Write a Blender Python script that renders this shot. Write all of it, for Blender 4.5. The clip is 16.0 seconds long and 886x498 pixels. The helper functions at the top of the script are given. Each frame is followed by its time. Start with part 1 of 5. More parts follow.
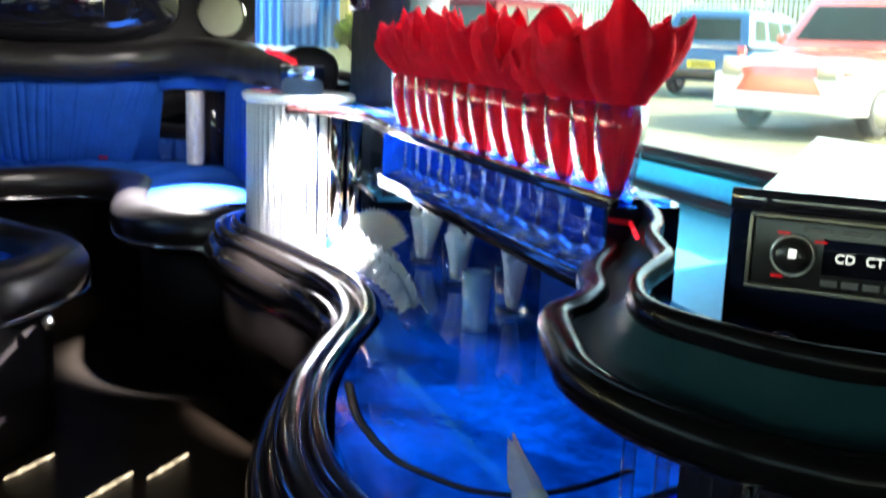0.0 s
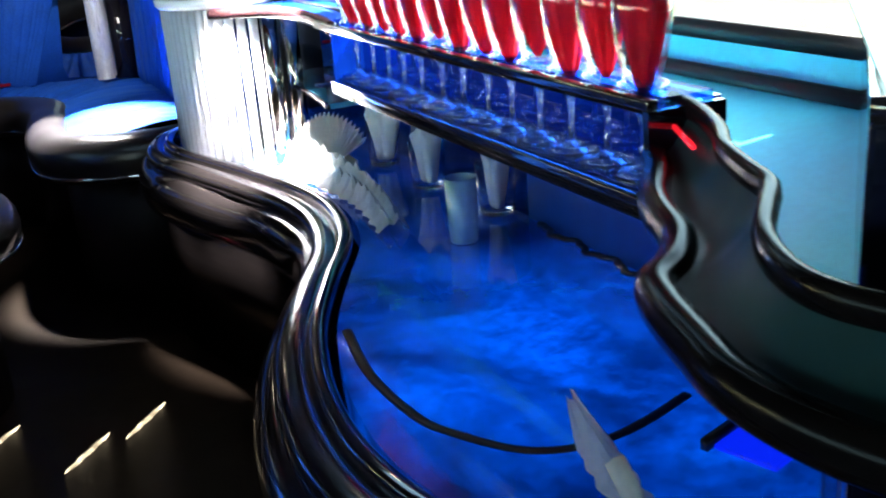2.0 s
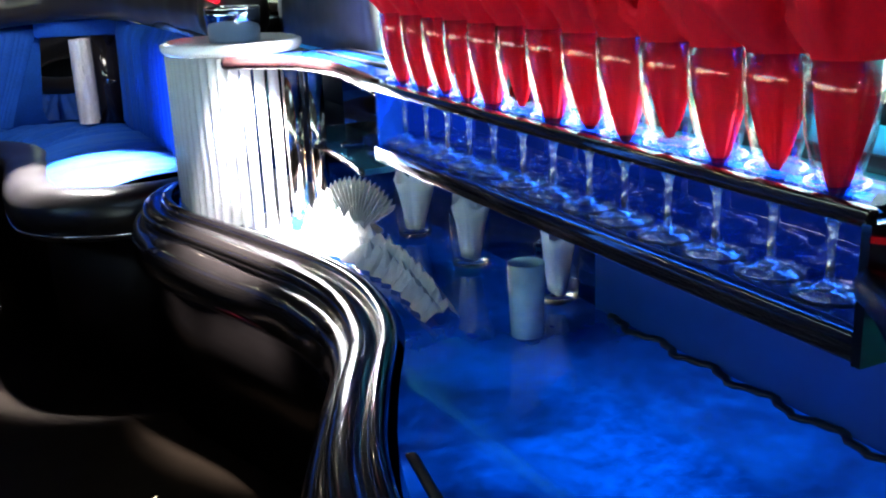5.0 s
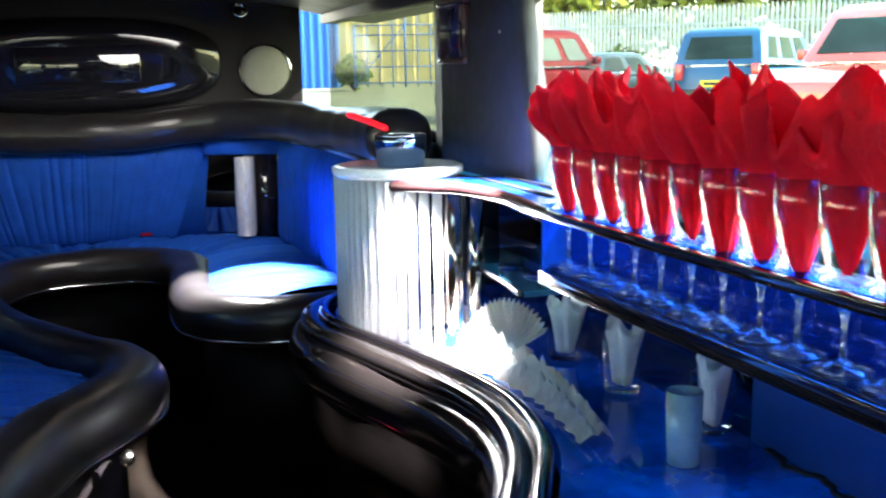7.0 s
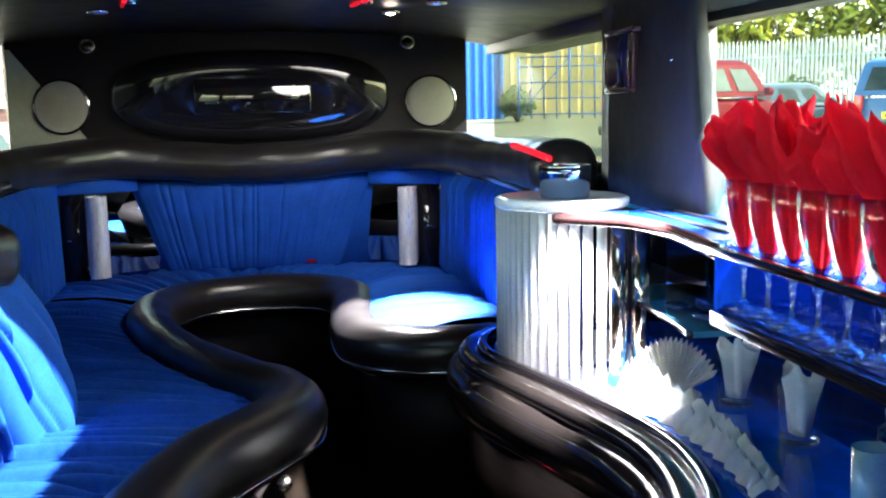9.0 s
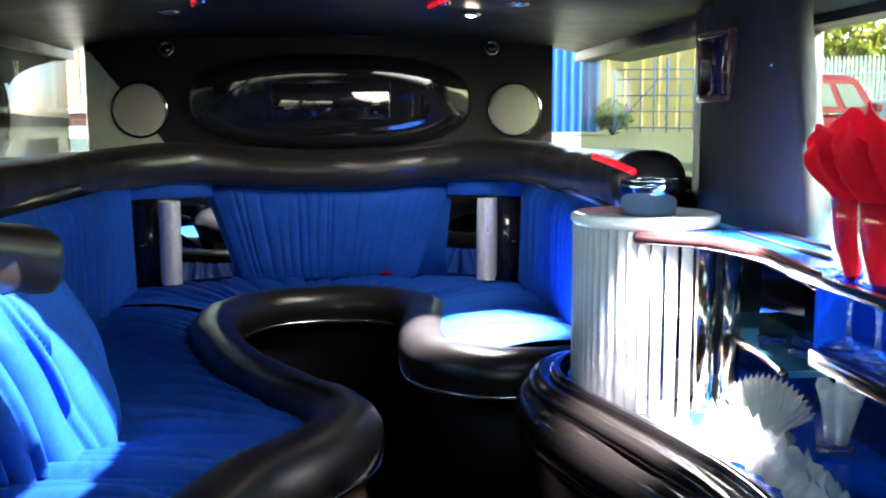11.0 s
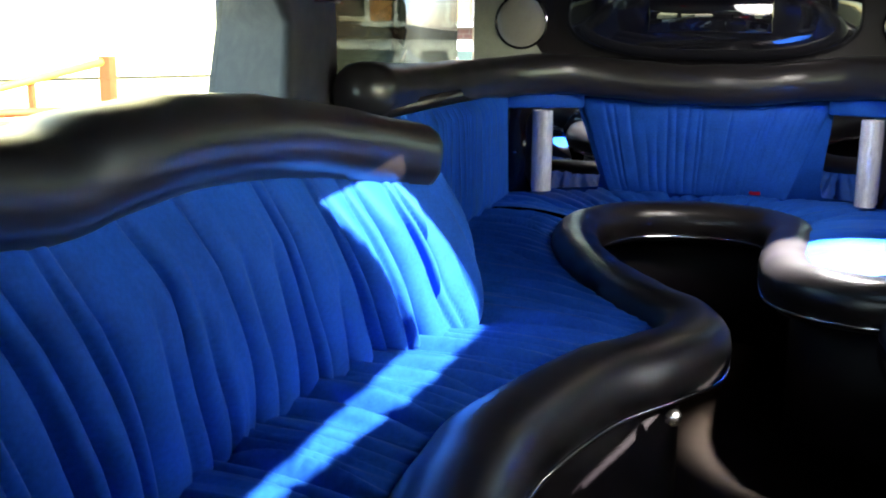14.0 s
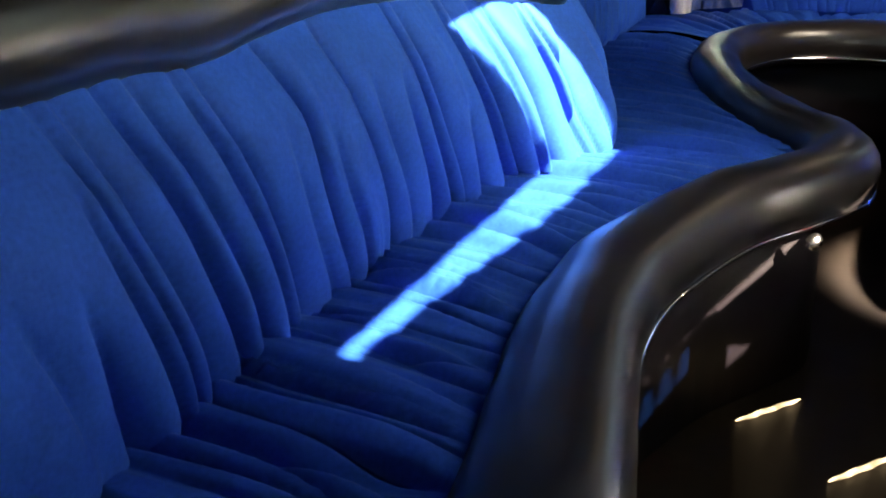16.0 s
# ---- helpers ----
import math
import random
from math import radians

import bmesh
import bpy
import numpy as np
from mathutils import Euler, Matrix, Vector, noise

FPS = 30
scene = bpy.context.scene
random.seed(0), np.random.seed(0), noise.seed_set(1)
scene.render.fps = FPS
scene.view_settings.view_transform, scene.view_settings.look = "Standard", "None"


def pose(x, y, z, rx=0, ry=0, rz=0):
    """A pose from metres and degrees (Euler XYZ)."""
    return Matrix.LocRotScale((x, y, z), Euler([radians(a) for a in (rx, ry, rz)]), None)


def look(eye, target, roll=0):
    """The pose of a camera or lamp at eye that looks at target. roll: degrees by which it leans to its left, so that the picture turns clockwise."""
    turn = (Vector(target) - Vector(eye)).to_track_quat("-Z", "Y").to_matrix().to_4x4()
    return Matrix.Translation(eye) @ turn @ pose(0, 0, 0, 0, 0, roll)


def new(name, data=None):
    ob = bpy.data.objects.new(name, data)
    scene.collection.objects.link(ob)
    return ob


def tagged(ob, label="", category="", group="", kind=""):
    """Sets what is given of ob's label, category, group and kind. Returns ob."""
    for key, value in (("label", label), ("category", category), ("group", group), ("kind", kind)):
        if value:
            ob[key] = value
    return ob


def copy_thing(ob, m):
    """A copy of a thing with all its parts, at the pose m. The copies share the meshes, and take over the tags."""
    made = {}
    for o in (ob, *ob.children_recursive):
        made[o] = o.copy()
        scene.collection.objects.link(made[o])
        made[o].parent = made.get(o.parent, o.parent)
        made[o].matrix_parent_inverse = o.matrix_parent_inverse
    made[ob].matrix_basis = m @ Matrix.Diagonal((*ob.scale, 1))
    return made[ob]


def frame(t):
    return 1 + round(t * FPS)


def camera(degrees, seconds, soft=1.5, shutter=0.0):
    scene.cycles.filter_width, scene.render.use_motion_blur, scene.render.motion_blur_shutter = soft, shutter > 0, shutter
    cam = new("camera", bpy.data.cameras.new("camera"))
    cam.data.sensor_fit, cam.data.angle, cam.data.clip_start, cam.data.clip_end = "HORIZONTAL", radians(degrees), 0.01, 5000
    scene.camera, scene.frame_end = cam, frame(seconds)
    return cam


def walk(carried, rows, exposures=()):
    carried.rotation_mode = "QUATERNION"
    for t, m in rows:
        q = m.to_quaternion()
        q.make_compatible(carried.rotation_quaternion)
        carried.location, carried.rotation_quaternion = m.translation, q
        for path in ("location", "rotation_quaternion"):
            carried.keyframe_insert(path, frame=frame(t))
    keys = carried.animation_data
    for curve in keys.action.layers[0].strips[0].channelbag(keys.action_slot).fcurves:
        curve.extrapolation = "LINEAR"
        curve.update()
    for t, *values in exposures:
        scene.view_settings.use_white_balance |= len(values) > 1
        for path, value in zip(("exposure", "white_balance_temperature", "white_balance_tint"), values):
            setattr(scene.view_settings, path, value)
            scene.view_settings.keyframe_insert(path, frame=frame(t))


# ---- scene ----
cam = camera(47.1, 16.0, soft=2.0, shutter=0.4)
PATH = [
    (0, (0.111, -0.227, 0.963), (0.774, 1.617, 0.563), 2.4),
    (0.5, (0.095, -0.199, 0.999), (0.842, 1.55, 0.379), 0.9),
    (1, (0.125, -0.17, 1.0), (0.965, 1.543, 0.399), -2.5),
    (1.5, (0.135, -0.107, 1.004), (0.912, 1.612, 0.34), -3.8),
    (2, (0.101, -0.033, 0.995), (0.859, 1.696, 0.334), -4.6),
    (2.5, (0.088, 0.021, 0.992), (0.846, 1.734, 0.292), -2.4),
    (3, (0.075, 0.099, 0.998), (0.89, 1.785, 0.295), -2.3),
    (3.5, (0.083, 0.202, 0.995), (0.932, 1.882, 0.319), -3.7),
    (6, (0.049, 0.22, 0.999), (0.853, 1.989, 0.528), -1.1),
    (6.5, (0.02, 0.188, 1.002), (0.788, 1.994, 0.616), -0.7),
    (7, (-0.005, 0.186, 1.01), (0.65, 2.045, 0.67), -1.0),
    (7.5, (-0.003, 0.203, 1.012), (0.552, 2.101, 0.714), 0.1),
    (8, (0.01, 0.228, 1.009), (0.526, 2.139, 0.722), -0.3),
    (8.5, (0.004, 0.228, 1.008), (0.426, 2.166, 0.743), -0.7),
    (9, (0.003, 0.228, 1.007), (0.359, 2.177, 0.732), -1.0),
    (11.5, (0.078, 0.382, 0.995), (0.167, 2.365, 0.751), -0.2),
    (12, (0.082, 0.358, 0.994), (0.038, 2.344, 0.755), -0.6),
    (12.5, (0.092, 0.335, 0.993), (-0.123, 2.306, 0.731), -0.6),
    (13, (0.093, 0.323, 0.993), (-0.272, 2.268, 0.705), -0.6),
    (13.5, (0.099, 0.308, 0.991), (-0.4, 2.21, 0.628), -0.5),
    (14, (0.094, 0.307, 0.982), (-0.436, 2.191, 0.571), 0.6),
    (14.5, (0.093, 0.304, 0.97), (-0.493, 2.165, 0.526), 1.4),
    (15, (0.089, 0.282, 0.956), (-0.567, 2.08, 0.372), 0.9),
    (15.5, (0.102, 0.273, 0.959), (-0.633, 1.992, 0.247), -0.6),
    (16, (0.1, 0.307, 0.962), (-0.652, 2.017, 0.247), -2.2),
]
walk(cam, [(t, look(eye, target, roll)) for t, eye, target, roll in PATH], exposures=[(0, 4.03, 6500, 10), (3.7, 4.05, 6500, 10), (5.8, 3.92, 6500, 10), (12.2, 3.9, 6500, 10), (13.6, 4.05, 6500, 10), (14.2, 4.08, 6600, 10), (15.4, 4.6, 8200, 12), (16, 4.6, 8200, 12)])

# ---- light ----
world = bpy.data.worlds.new("sky")
scene.world = world
world.use_nodes = True
wn = world.node_tree
sky = wn.nodes.new("ShaderNodeTexSky")
sky.sky_type = 'NISHITA'
sky.sun_disc = False
SUN_TO = Vector((0.80, -0.35, 0.63)).normalized()
sky.sun_elevation = math.asin(SUN_TO.z)
sky.sun_rotation = math.atan2(SUN_TO.x, SUN_TO.y)
wn.links.new(sky.outputs[0], wn.nodes["Background"].inputs[0])
wn.nodes["Background"].inputs[1].default_value = 0.15

sun_data = bpy.data.lights.new("sun", 'SUN')
sun_data.energy, sun_data.angle, sun_data.color = 2.7, radians(0.5), (1.0, 0.93, 0.82)
sun = new("sun", sun_data)
sun.matrix_world = look(SUN_TO * 30, (0, 0, 0))


def spot_lamp(name, eye, target, power, cone, color, soft=0.03):
    d = bpy.data.lights.new(name, 'SPOT')
    d.energy, d.spot_size, d.spot_blend, d.shadow_soft_size, d.color = power, radians(cone), 0.5, soft, color
    o = new(name, d)
    o.matrix_world = look(eye, target)
    return o


# lit ceiling lamp over the side seat; added unseen one over the bar's rear end
spot_lamp("overhead_spot", (0.38, 3.02, 1.255), (0.375, 2.82, 0.5), 84, 33, (1.0, 0.97, 0.95))
spot_lamp("overhead_spot", (0.56, 1.69, 1.25), (0.66, 1.98, 0.50), 62, 36, (1.0, 0.97, 0.95))
# added fill light at the first lamp, aimed to brighten the rear seats
spot_lamp("rear_fill_light", (0.38, 3.02, 1.25), (0.06, 3.62, 0.62), 2.6, 96, (1.0, 0.95, 0.9), 0.2)

# ---- materials ----


def mat(name, color, rough=0.5, metal=0.0, bump=0.0, scale=40.0, vary=0.15, coat=0.0, spec=0.5, detail=4.0, rvary=0.1,
        stretch=(1, 1, 1), trans=0.0, ior=1.45, sheen=0.0):
    m = bpy.data.materials.new(name)
    m.use_nodes = True
    nt = m.node_tree
    b = nt.nodes["Principled BSDF"]
    b.inputs["Roughness"].default_value = rough
    b.inputs["Metallic"].default_value = metal
    b.inputs["Coat Weight"].default_value = coat
    b.inputs["Coat Roughness"].default_value = 0.04
    b.inputs["Specular IOR Level"].default_value = spec
    b.inputs["Transmission Weight"].default_value = trans
    b.inputs["IOR"].default_value = ior
    b.inputs["Sheen Weight"].default_value = sheen
    tc = nt.nodes.new("ShaderNodeTexCoord")
    mp = nt.nodes.new("ShaderNodeMapping")
    mp.inputs["Scale"].default_value = stretch
    nt.links.new(tc.outputs["Object"], mp.inputs["Vector"])
    n1 = nt.nodes.new("ShaderNodeTexNoise")
    n1.inputs["Scale"].default_value = scale
    n1.inputs["Detail"].default_value = detail
    n2 = nt.nodes.new("ShaderNodeTexNoise")
    n2.inputs["Scale"].default_value = scale * 0.11
    n2.inputs["Detail"].default_value = 3.0
    for n in (n1, n2):
        nt.links.new(mp.outputs[0], n.inputs["Vector"])
    add = nt.nodes.new("ShaderNodeMath")
    add.operation = 'ADD'
    nt.links.new(n1.outputs["Fac"], add.inputs[0])
    nt.links.new(n2.outputs["Fac"], add.inputs[1])
    ramp = nt.nodes.new("ShaderNodeMapRange")
    ramp.inputs["From Min"].default_value, ramp.inputs["From Max"].default_value = 0.6, 1.4
    ramp.inputs["To Min"].default_value, ramp.inputs["To Max"].default_value = 1 - vary, 1 + vary
    nt.links.new(add.outputs[0], ramp.inputs["Value"])
    mul = nt.nodes.new("ShaderNodeMix")
    mul.data_type, mul.blend_type = 'RGBA', 'MULTIPLY'
    mul.inputs["Factor"].default_value = 1.0
    mul.inputs["A"].default_value = (*color, 1)
    nt.links.new(ramp.outputs[0], mul.inputs["B"])
    nt.links.new(mul.outputs["Result"], b.inputs["Base Color"])
    rr = nt.nodes.new("ShaderNodeMapRange")
    rr.inputs["From Min"].default_value, rr.inputs["From Max"].default_value = 0.3, 0.7
    rr.inputs["To Min"].default_value, rr.inputs["To Max"].default_value = max(0.0, rough - rvary * rough), min(1, rough + rvary * rough)
    nt.links.new(n2.outputs["Fac"], rr.inputs["Value"])
    nt.links.new(rr.outputs[0], b.inputs["Roughness"])
    if bump:
        bp = nt.nodes.new("ShaderNodeBump")
        bp.inputs["Strength"].default_value = bump
        bp.inputs["Distance"].default_value = 0.06 / scale
        nt.links.new(n1.outputs["Fac"], bp.inputs["Height"])
        nt.links.new(bp.outputs[0], b.inputs["Normal"])
    return m


def glow(name, color, strength, gloss=True, noise_scale=6.0, low=0.25):
    m = mat(name, tuple(c * 0.3 for c in color), 0.06, coat=1.0 if gloss else 0.0, scale=30)
    nt = m.node_tree
    b = nt.nodes["Principled BSDF"]
    tc = nt.nodes.new("ShaderNodeTexCoord")
    n = nt.nodes.new("ShaderNodeTexNoise")
    n.inputs["Scale"].default_value, n.inputs["Detail"].default_value, n.inputs["Distortion"].default_value = noise_scale, 9, 0.7
    nt.links.new(tc.outputs["Object"], n.inputs["Vector"])
    r = nt.nodes.new("ShaderNodeMapRange")
    r.inputs["From Min"].default_value, r.inputs["From Max"].default_value = 0.35, 0.7
    r.inputs["To Min"].default_value, r.inputs["To Max"].default_value = strength * low, strength
    nt.links.new(n.outputs["Fac"], r.inputs["Value"])
    b.inputs["Emission Color"].default_value = (*color, 1)
    nt.links.new(r.outputs[0], b.inputs["Emission Strength"])
    return m


M = {}
M["leather"] = mat("black_leather", (0.015, 0.013, 0.014), 0.30, scale=60, vary=0.12, spec=0.7, rvary=0.06)
M["blue"] = mat("blue_velour", (0.011, 0.077, 0.41), 0.6, bump=0.12, scale=160, vary=0.25, spec=0.10)
M["bluewall"] = mat("blue_vinyl", (0.08, 0.70, 0.84), 0.5, scale=90, vary=0.08)
M["gloss"] = mat("gloss_black", (0.009, 0.008, 0.011), 0.10, scale=20, vary=0.3, coat=0.6, spec=0.5)
M["moulding"] = mat("polished_black_vinyl", (0.006, 0.005, 0.006), 0.10, scale=35, vary=0.3, coat=1.0)
M["moulding"].node_tree.nodes["Principled BSDF"].inputs["Coat IOR"].default_value = 1.65
M["roll"] = mat("polished_brown_black_vinyl", (0.011, 0.009, 0.009), 0.15, scale=35, vary=0.2, coat=0.6, spec=0.5, rvary=0.1)
M["carpet"] = mat("black_carpet", (0.0105, 0.0066, 0.0042), 0.45, scale=60, vary=0.4, spec=0.2)
M["ceil"] = mat("black_headlining", (0.016, 0.012, 0.019), 0.42, bump=0.04, scale=120, vary=0.3)
M["blackwall"] = mat("matt_black_panel", (0.009, 0.007, 0.010), 0.5, scale=60, vary=0.2, spec=0.25)
M["pillar"] = mat("grey_trim_cloth", (0.024, 0.024, 0.033), 0.7, bump=0.25, scale=300, vary=0.15)
# pale colour of the sun patch painted on the rear wall
M["sunpatch"] = mat("pale_sun_patch", (0.42, 0.45, 0.38), 0.7, bump=0.25, scale=300, vary=0.15)
M["chrome"] = mat("chrome", (0.85, 0.85, 0.87), 0.06, metal=1.0, scale=25, vary=0.06)
M["bluechrome"] = mat("blue_tinted_chrome", (0.30, 0.42, 0.62), 0.14, metal=1.0, scale=25, vary=0.1)
M["browntube"] = mat("polished_bronze", (0.62, 0.54, 0.46), 0.12, metal=1.0, scale=25, vary=0.1)
M["blue_glass"] = mat("bright_blue_acrylic", (0.02, 0.22, 0.80), 0.06, scale=25, vary=0.1, coat=1.0)
M["brushed"] = mat("brushed_bright_steel", (0.86, 0.86, 0.88), 0.24, metal=1.0, scale=60, vary=0.15, stretch=(6, 6, 1))
M["tubebright"] = mat("bright_ribbed_metal", (0.80, 0.79, 0.80), 0.30, metal=0.35, scale=110, vary=0.45, coat=0.5, stretch=(5, 5, 0.5))
M["mirror"] = mat("mirror_glass", (0.90, 0.92, 0.93), 0.01, metal=1.0, scale=4, vary=0.02)
M["darkmirror"] = mat("smoked_mirror", (0.30, 0.31, 0.36), 0.02, metal=1.0, scale=4, vary=0.05)
M["barfront"] = mat("black_bar_front", (0.0045, 0.0035, 0.0035), 0.22, scale=20, vary=0.3, spec=0.22)
M["barback"] = mat("black_mirror_glass", (0.055, 0.058, 0.075), 0.03, metal=1.0, scale=4, vary=0.1)
M["nichemirror"] = mat("corner_mirror_glass", (0.52, 0.55, 0.58), 0.02, metal=1.0, scale=4, vary=0.05)
M["copper"] = mat("copper_wood_trim", (0.060, 0.024, 0.026), 0.18, scale=30, vary=0.35, coat=0.8, stretch=(1, 12, 12))
M["white"] = mat("white_acrylic", (0.82, 0.84, 0.86), 0.25, scale=25, vary=0.04, coat=0.4)
M["napkin"] = mat("white_paper_napkin", (0.80, 0.80, 0.78), 0.85, bump=0.2, scale=150, vary=0.06)
M["rednapkin"] = mat("red_paper_napkin", (0.62, 0.006, 0.045), 0.8, bump=0.2, scale=120, vary=0.15)
nt = M["rednapkin"].node_tree
thru = nt.nodes.new("ShaderNodeBsdfTranslucent")
thru.inputs[0].default_value = (0.90, 0.010, 0.085, 1)
mx = nt.nodes.new("ShaderNodeMixShader")
mx.inputs[0].default_value = 0.55
nt.links.new(nt.nodes["Principled BSDF"].outputs[0], mx.inputs[1])
nt.links.new(thru.outputs[0], mx.inputs[2])
nt.links.new(mx.outputs[0], nt.nodes["Material Output"].inputs[0])
M["bracket"] = mat("grey_blue_lacquer", (0.018, 0.060, 0.068), 0.38, scale=25, vary=0.2, spec=0.3)
M["piano"] = mat("piano_black", (0.006, 0.006, 0.008), 0.07, scale=20, vary=0.3, coat=0.35, spec=0.6)
M["piano"].node_tree.nodes["Principled BSDF"].inputs["Coat IOR"].default_value = 1.5
M["lip"] = mat("dark_brown_lacquer", (0.004, 0.0032, 0.0032), 0.22, scale=35, vary=0.3, spec=0.06)
M["darkred"] = mat("dull_red_line", (0.10, 0.004, 0.008), 0.3, scale=30, vary=0.3)
M["grille"] = mat("speaker_cloth", (0.34, 0.33, 0.29), 0.6, bump=0.6, scale=420, vary=0.08)
M["screen"] = mat("tv_screen", (0.004, 0.004, 0.006), 0.05, scale=10, vary=0.1, coat=1.0)
M["strip"] = mat("black_rubber_strip", (0.01, 0.01, 0.011), 0.45, scale=90, vary=0.2)
M["radio"] = mat("radio_plastic", (0.012, 0.011, 0.010), 0.3, scale=90, vary=0.2)
M["bezel"] = mat("worn_silver_bezel", (0.22, 0.20, 0.15), 0.4, metal=0.6, scale=60, vary=0.3)
M["button"] = mat("grey_button", (0.10, 0.095, 0.09), 0.4, scale=60, vary=0.2)
M["cabinet"] = mat("gloss_blue_black", (0.004, 0.006, 0.014), 0.12, scale=20, vary=0.3, coat=0.5)
M["silver"] = mat("silver_button", (0.45, 0.44, 0.42), 0.3, metal=0.9, scale=60, vary=0.1)
M["splash"] = mat("satin_blue_panel", (0.006, 0.05, 0.26), 0.42, scale=25, vary=0.15)
M["deepblue"] = mat("blue_lacquer", (0.01, 0.03, 0.14), 0.1, scale=25, vary=0.1, coat=1.0)
M["panelblue"] = mat("control_glass", (0.015, 0.02, 0.10), 0.1, scale=25, vary=0.1, coat=1.0)
M["bluegloss"] = mat("deep_blue_gloss", (0.008, 0.055, 0.36), 0.15, scale=30, vary=0.12, coat=0.6)
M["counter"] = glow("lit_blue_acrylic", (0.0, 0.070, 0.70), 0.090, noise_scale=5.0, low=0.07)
M["recess"] = glow("blue_lit_recess", (0.002, 0.02, 1.0), 0.09, gloss=False, noise_scale=3.0, low=0.6)
M["blue_led"] = glow("blue_led_strip", (0.02, 0.17, 1.0), 1.3, noise_scale=40.0, low=0.7)
# blue light on the rack's end panel and mirror, put in as emission
M["bluelit"] = glow("self_glowing_blue_backing", (0.005, 0.065, 0.60), 0.08, noise_scale=9.0, low=0.5)
M["bluemirror"] = glow("self_glowing_blue_mirror", (0.004, 0.050, 0.66), 0.014, noise_scale=7.0, low=0.6)
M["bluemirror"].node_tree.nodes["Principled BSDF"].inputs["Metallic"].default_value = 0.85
M["red_glow"] = glow("glowing_red", (1.0, 0.015, 0.03), 0.12, noise_scale=2.0, low=0.8)
M["red_dim"] = glow("dim_red_lamp", (1.0, 0.02, 0.03), 0.03, noise_scale=2.0, low=0.8)
M["blue_lamp"] = glow("blue_indicator", (0.02, 0.12, 1.0), 0.12, noise_scale=2.0, low=0.8)
M["warm_led"] = glow("warm_bulb", (1.0, 0.86, 0.62), 8.0, noise_scale=2.0, low=0.9)
# emission of the streaks that imitate reflections on the floor
M["floorglint"] = glow("warm_floor_reflection", (1.0, 0.80, 0.52), 0.20, noise_scale=30.0, low=0.1)
M["display"] = glow("radio_display_text", (0.85, 0.9, 0.8), 0.11, noise_scale=2.0, low=0.9)


def glass(name, color=(1, 1, 1), rough=0.0, flat=False, least=0.05, most=0.18, power=5.0):
    m = bpy.data.materials.new(name)
    m.use_nodes = True
    nt = m.node_tree
    out = nt.nodes["Material Output"]
    nt.nodes.remove(nt.nodes["Principled BSDF"])
    t = nt.nodes.new("ShaderNodeBsdfTransparent")
    t.inputs[0].default_value = (*color, 1)
    g = nt.nodes.new("ShaderNodeBsdfGlossy")
    g.inputs["Roughness"].default_value = rough
    lw = nt.nodes.new("ShaderNodeLayerWeight")
    lw.inputs[0].default_value = 0.5
    pw = nt.nodes.new("ShaderNodeMath")
    pw.operation = 'POWER'
    pw.inputs[1].default_value = power if flat else 2.4
    nt.links.new(lw.outputs["Facing"], pw.inputs[0])
    f = nt.nodes.new("ShaderNodeMapRange")
    f.inputs["To Min"].default_value, f.inputs["To Max"].default_value = 0.02 if flat else least, most if flat else 0.95
    nt.links.new(pw.outputs[0], f.inputs["Value"])
    mx = nt.nodes.new("ShaderNodeMixShader")
    nt.links.new(f.outputs[0], mx.inputs[0])
    nt.links.new(t.outputs[0], mx.inputs[1])
    nt.links.new(g.outputs[0], mx.inputs[2])
    nt.links.new(mx.outputs[0], out.inputs[0])
    return m


M["pane"] = glass("window_glass", (0.86, 0.89, 0.80), flat=True)
# dark tint of the left pane stands in for shade on the house
M["leftpane"] = glass("shade_tinted_glass", (0.17, 0.18, 0.155), flat=True, most=0.2, power=2.6)
M["rearpane"] = glass("tinted_window_glass", (0.56, 0.59, 0.50), flat=True, most=0.05)
M["stem"] = mat("clear_glassware", (0.95, 0.97, 1.0), 0.02, trans=1.0, scale=20, vary=0.01, rvary=0.0)
M["tube"] = mat("clear_acrylic_rod", (0.96, 0.97, 1.0), 0.06, trans=0.35, scale=20, vary=0.02, rvary=0.0, metal=0.0)
M["bowl"] = glass("thin_clear_glass", (0.97, 0.98, 1.0), least=0.03)
M["foot"] = mat("clear_flute_foot", (0.88, 0.94, 1.0), 0.03, trans=0.95, scale=330, vary=0.1, coat=1.0, bump=1.0)
M["foot"].node_tree.nodes["Principled BSDF"].inputs["Coat IOR"].default_value = 1.9
M["foot"].node_tree.nodes["Principled BSDF"].inputs["IOR"].default_value = 1.6
M["cyanglass"] = mat("pale_cyan_frosted_glass", (0.55, 0.92, 1.0), 0.12, scale=60, vary=0.2, coat=0.8, trans=0.45)
M["midcyan"] = mat("cyan_gloss_board", (0.06, 0.26, 0.42), 0.14, scale=30, vary=0.3, coat=0.8)
M["paletop"] = mat("pale_blue_gloss_board", (0.50, 0.72, 0.76), 0.22, scale=30, vary=0.06, coat=0.5)
M["tint"] = glass("blue_glass_shelf", (0.16, 0.42, 0.80), flat=True, most=0.22)

# the light from beneath is painted as emission, brightest round one spot
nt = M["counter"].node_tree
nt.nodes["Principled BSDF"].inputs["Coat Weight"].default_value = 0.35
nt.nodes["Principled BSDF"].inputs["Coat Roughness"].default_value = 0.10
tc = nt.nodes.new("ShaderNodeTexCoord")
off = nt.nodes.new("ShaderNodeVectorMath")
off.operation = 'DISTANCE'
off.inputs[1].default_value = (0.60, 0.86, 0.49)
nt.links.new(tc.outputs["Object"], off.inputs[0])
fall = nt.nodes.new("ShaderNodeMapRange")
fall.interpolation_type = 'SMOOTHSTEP'
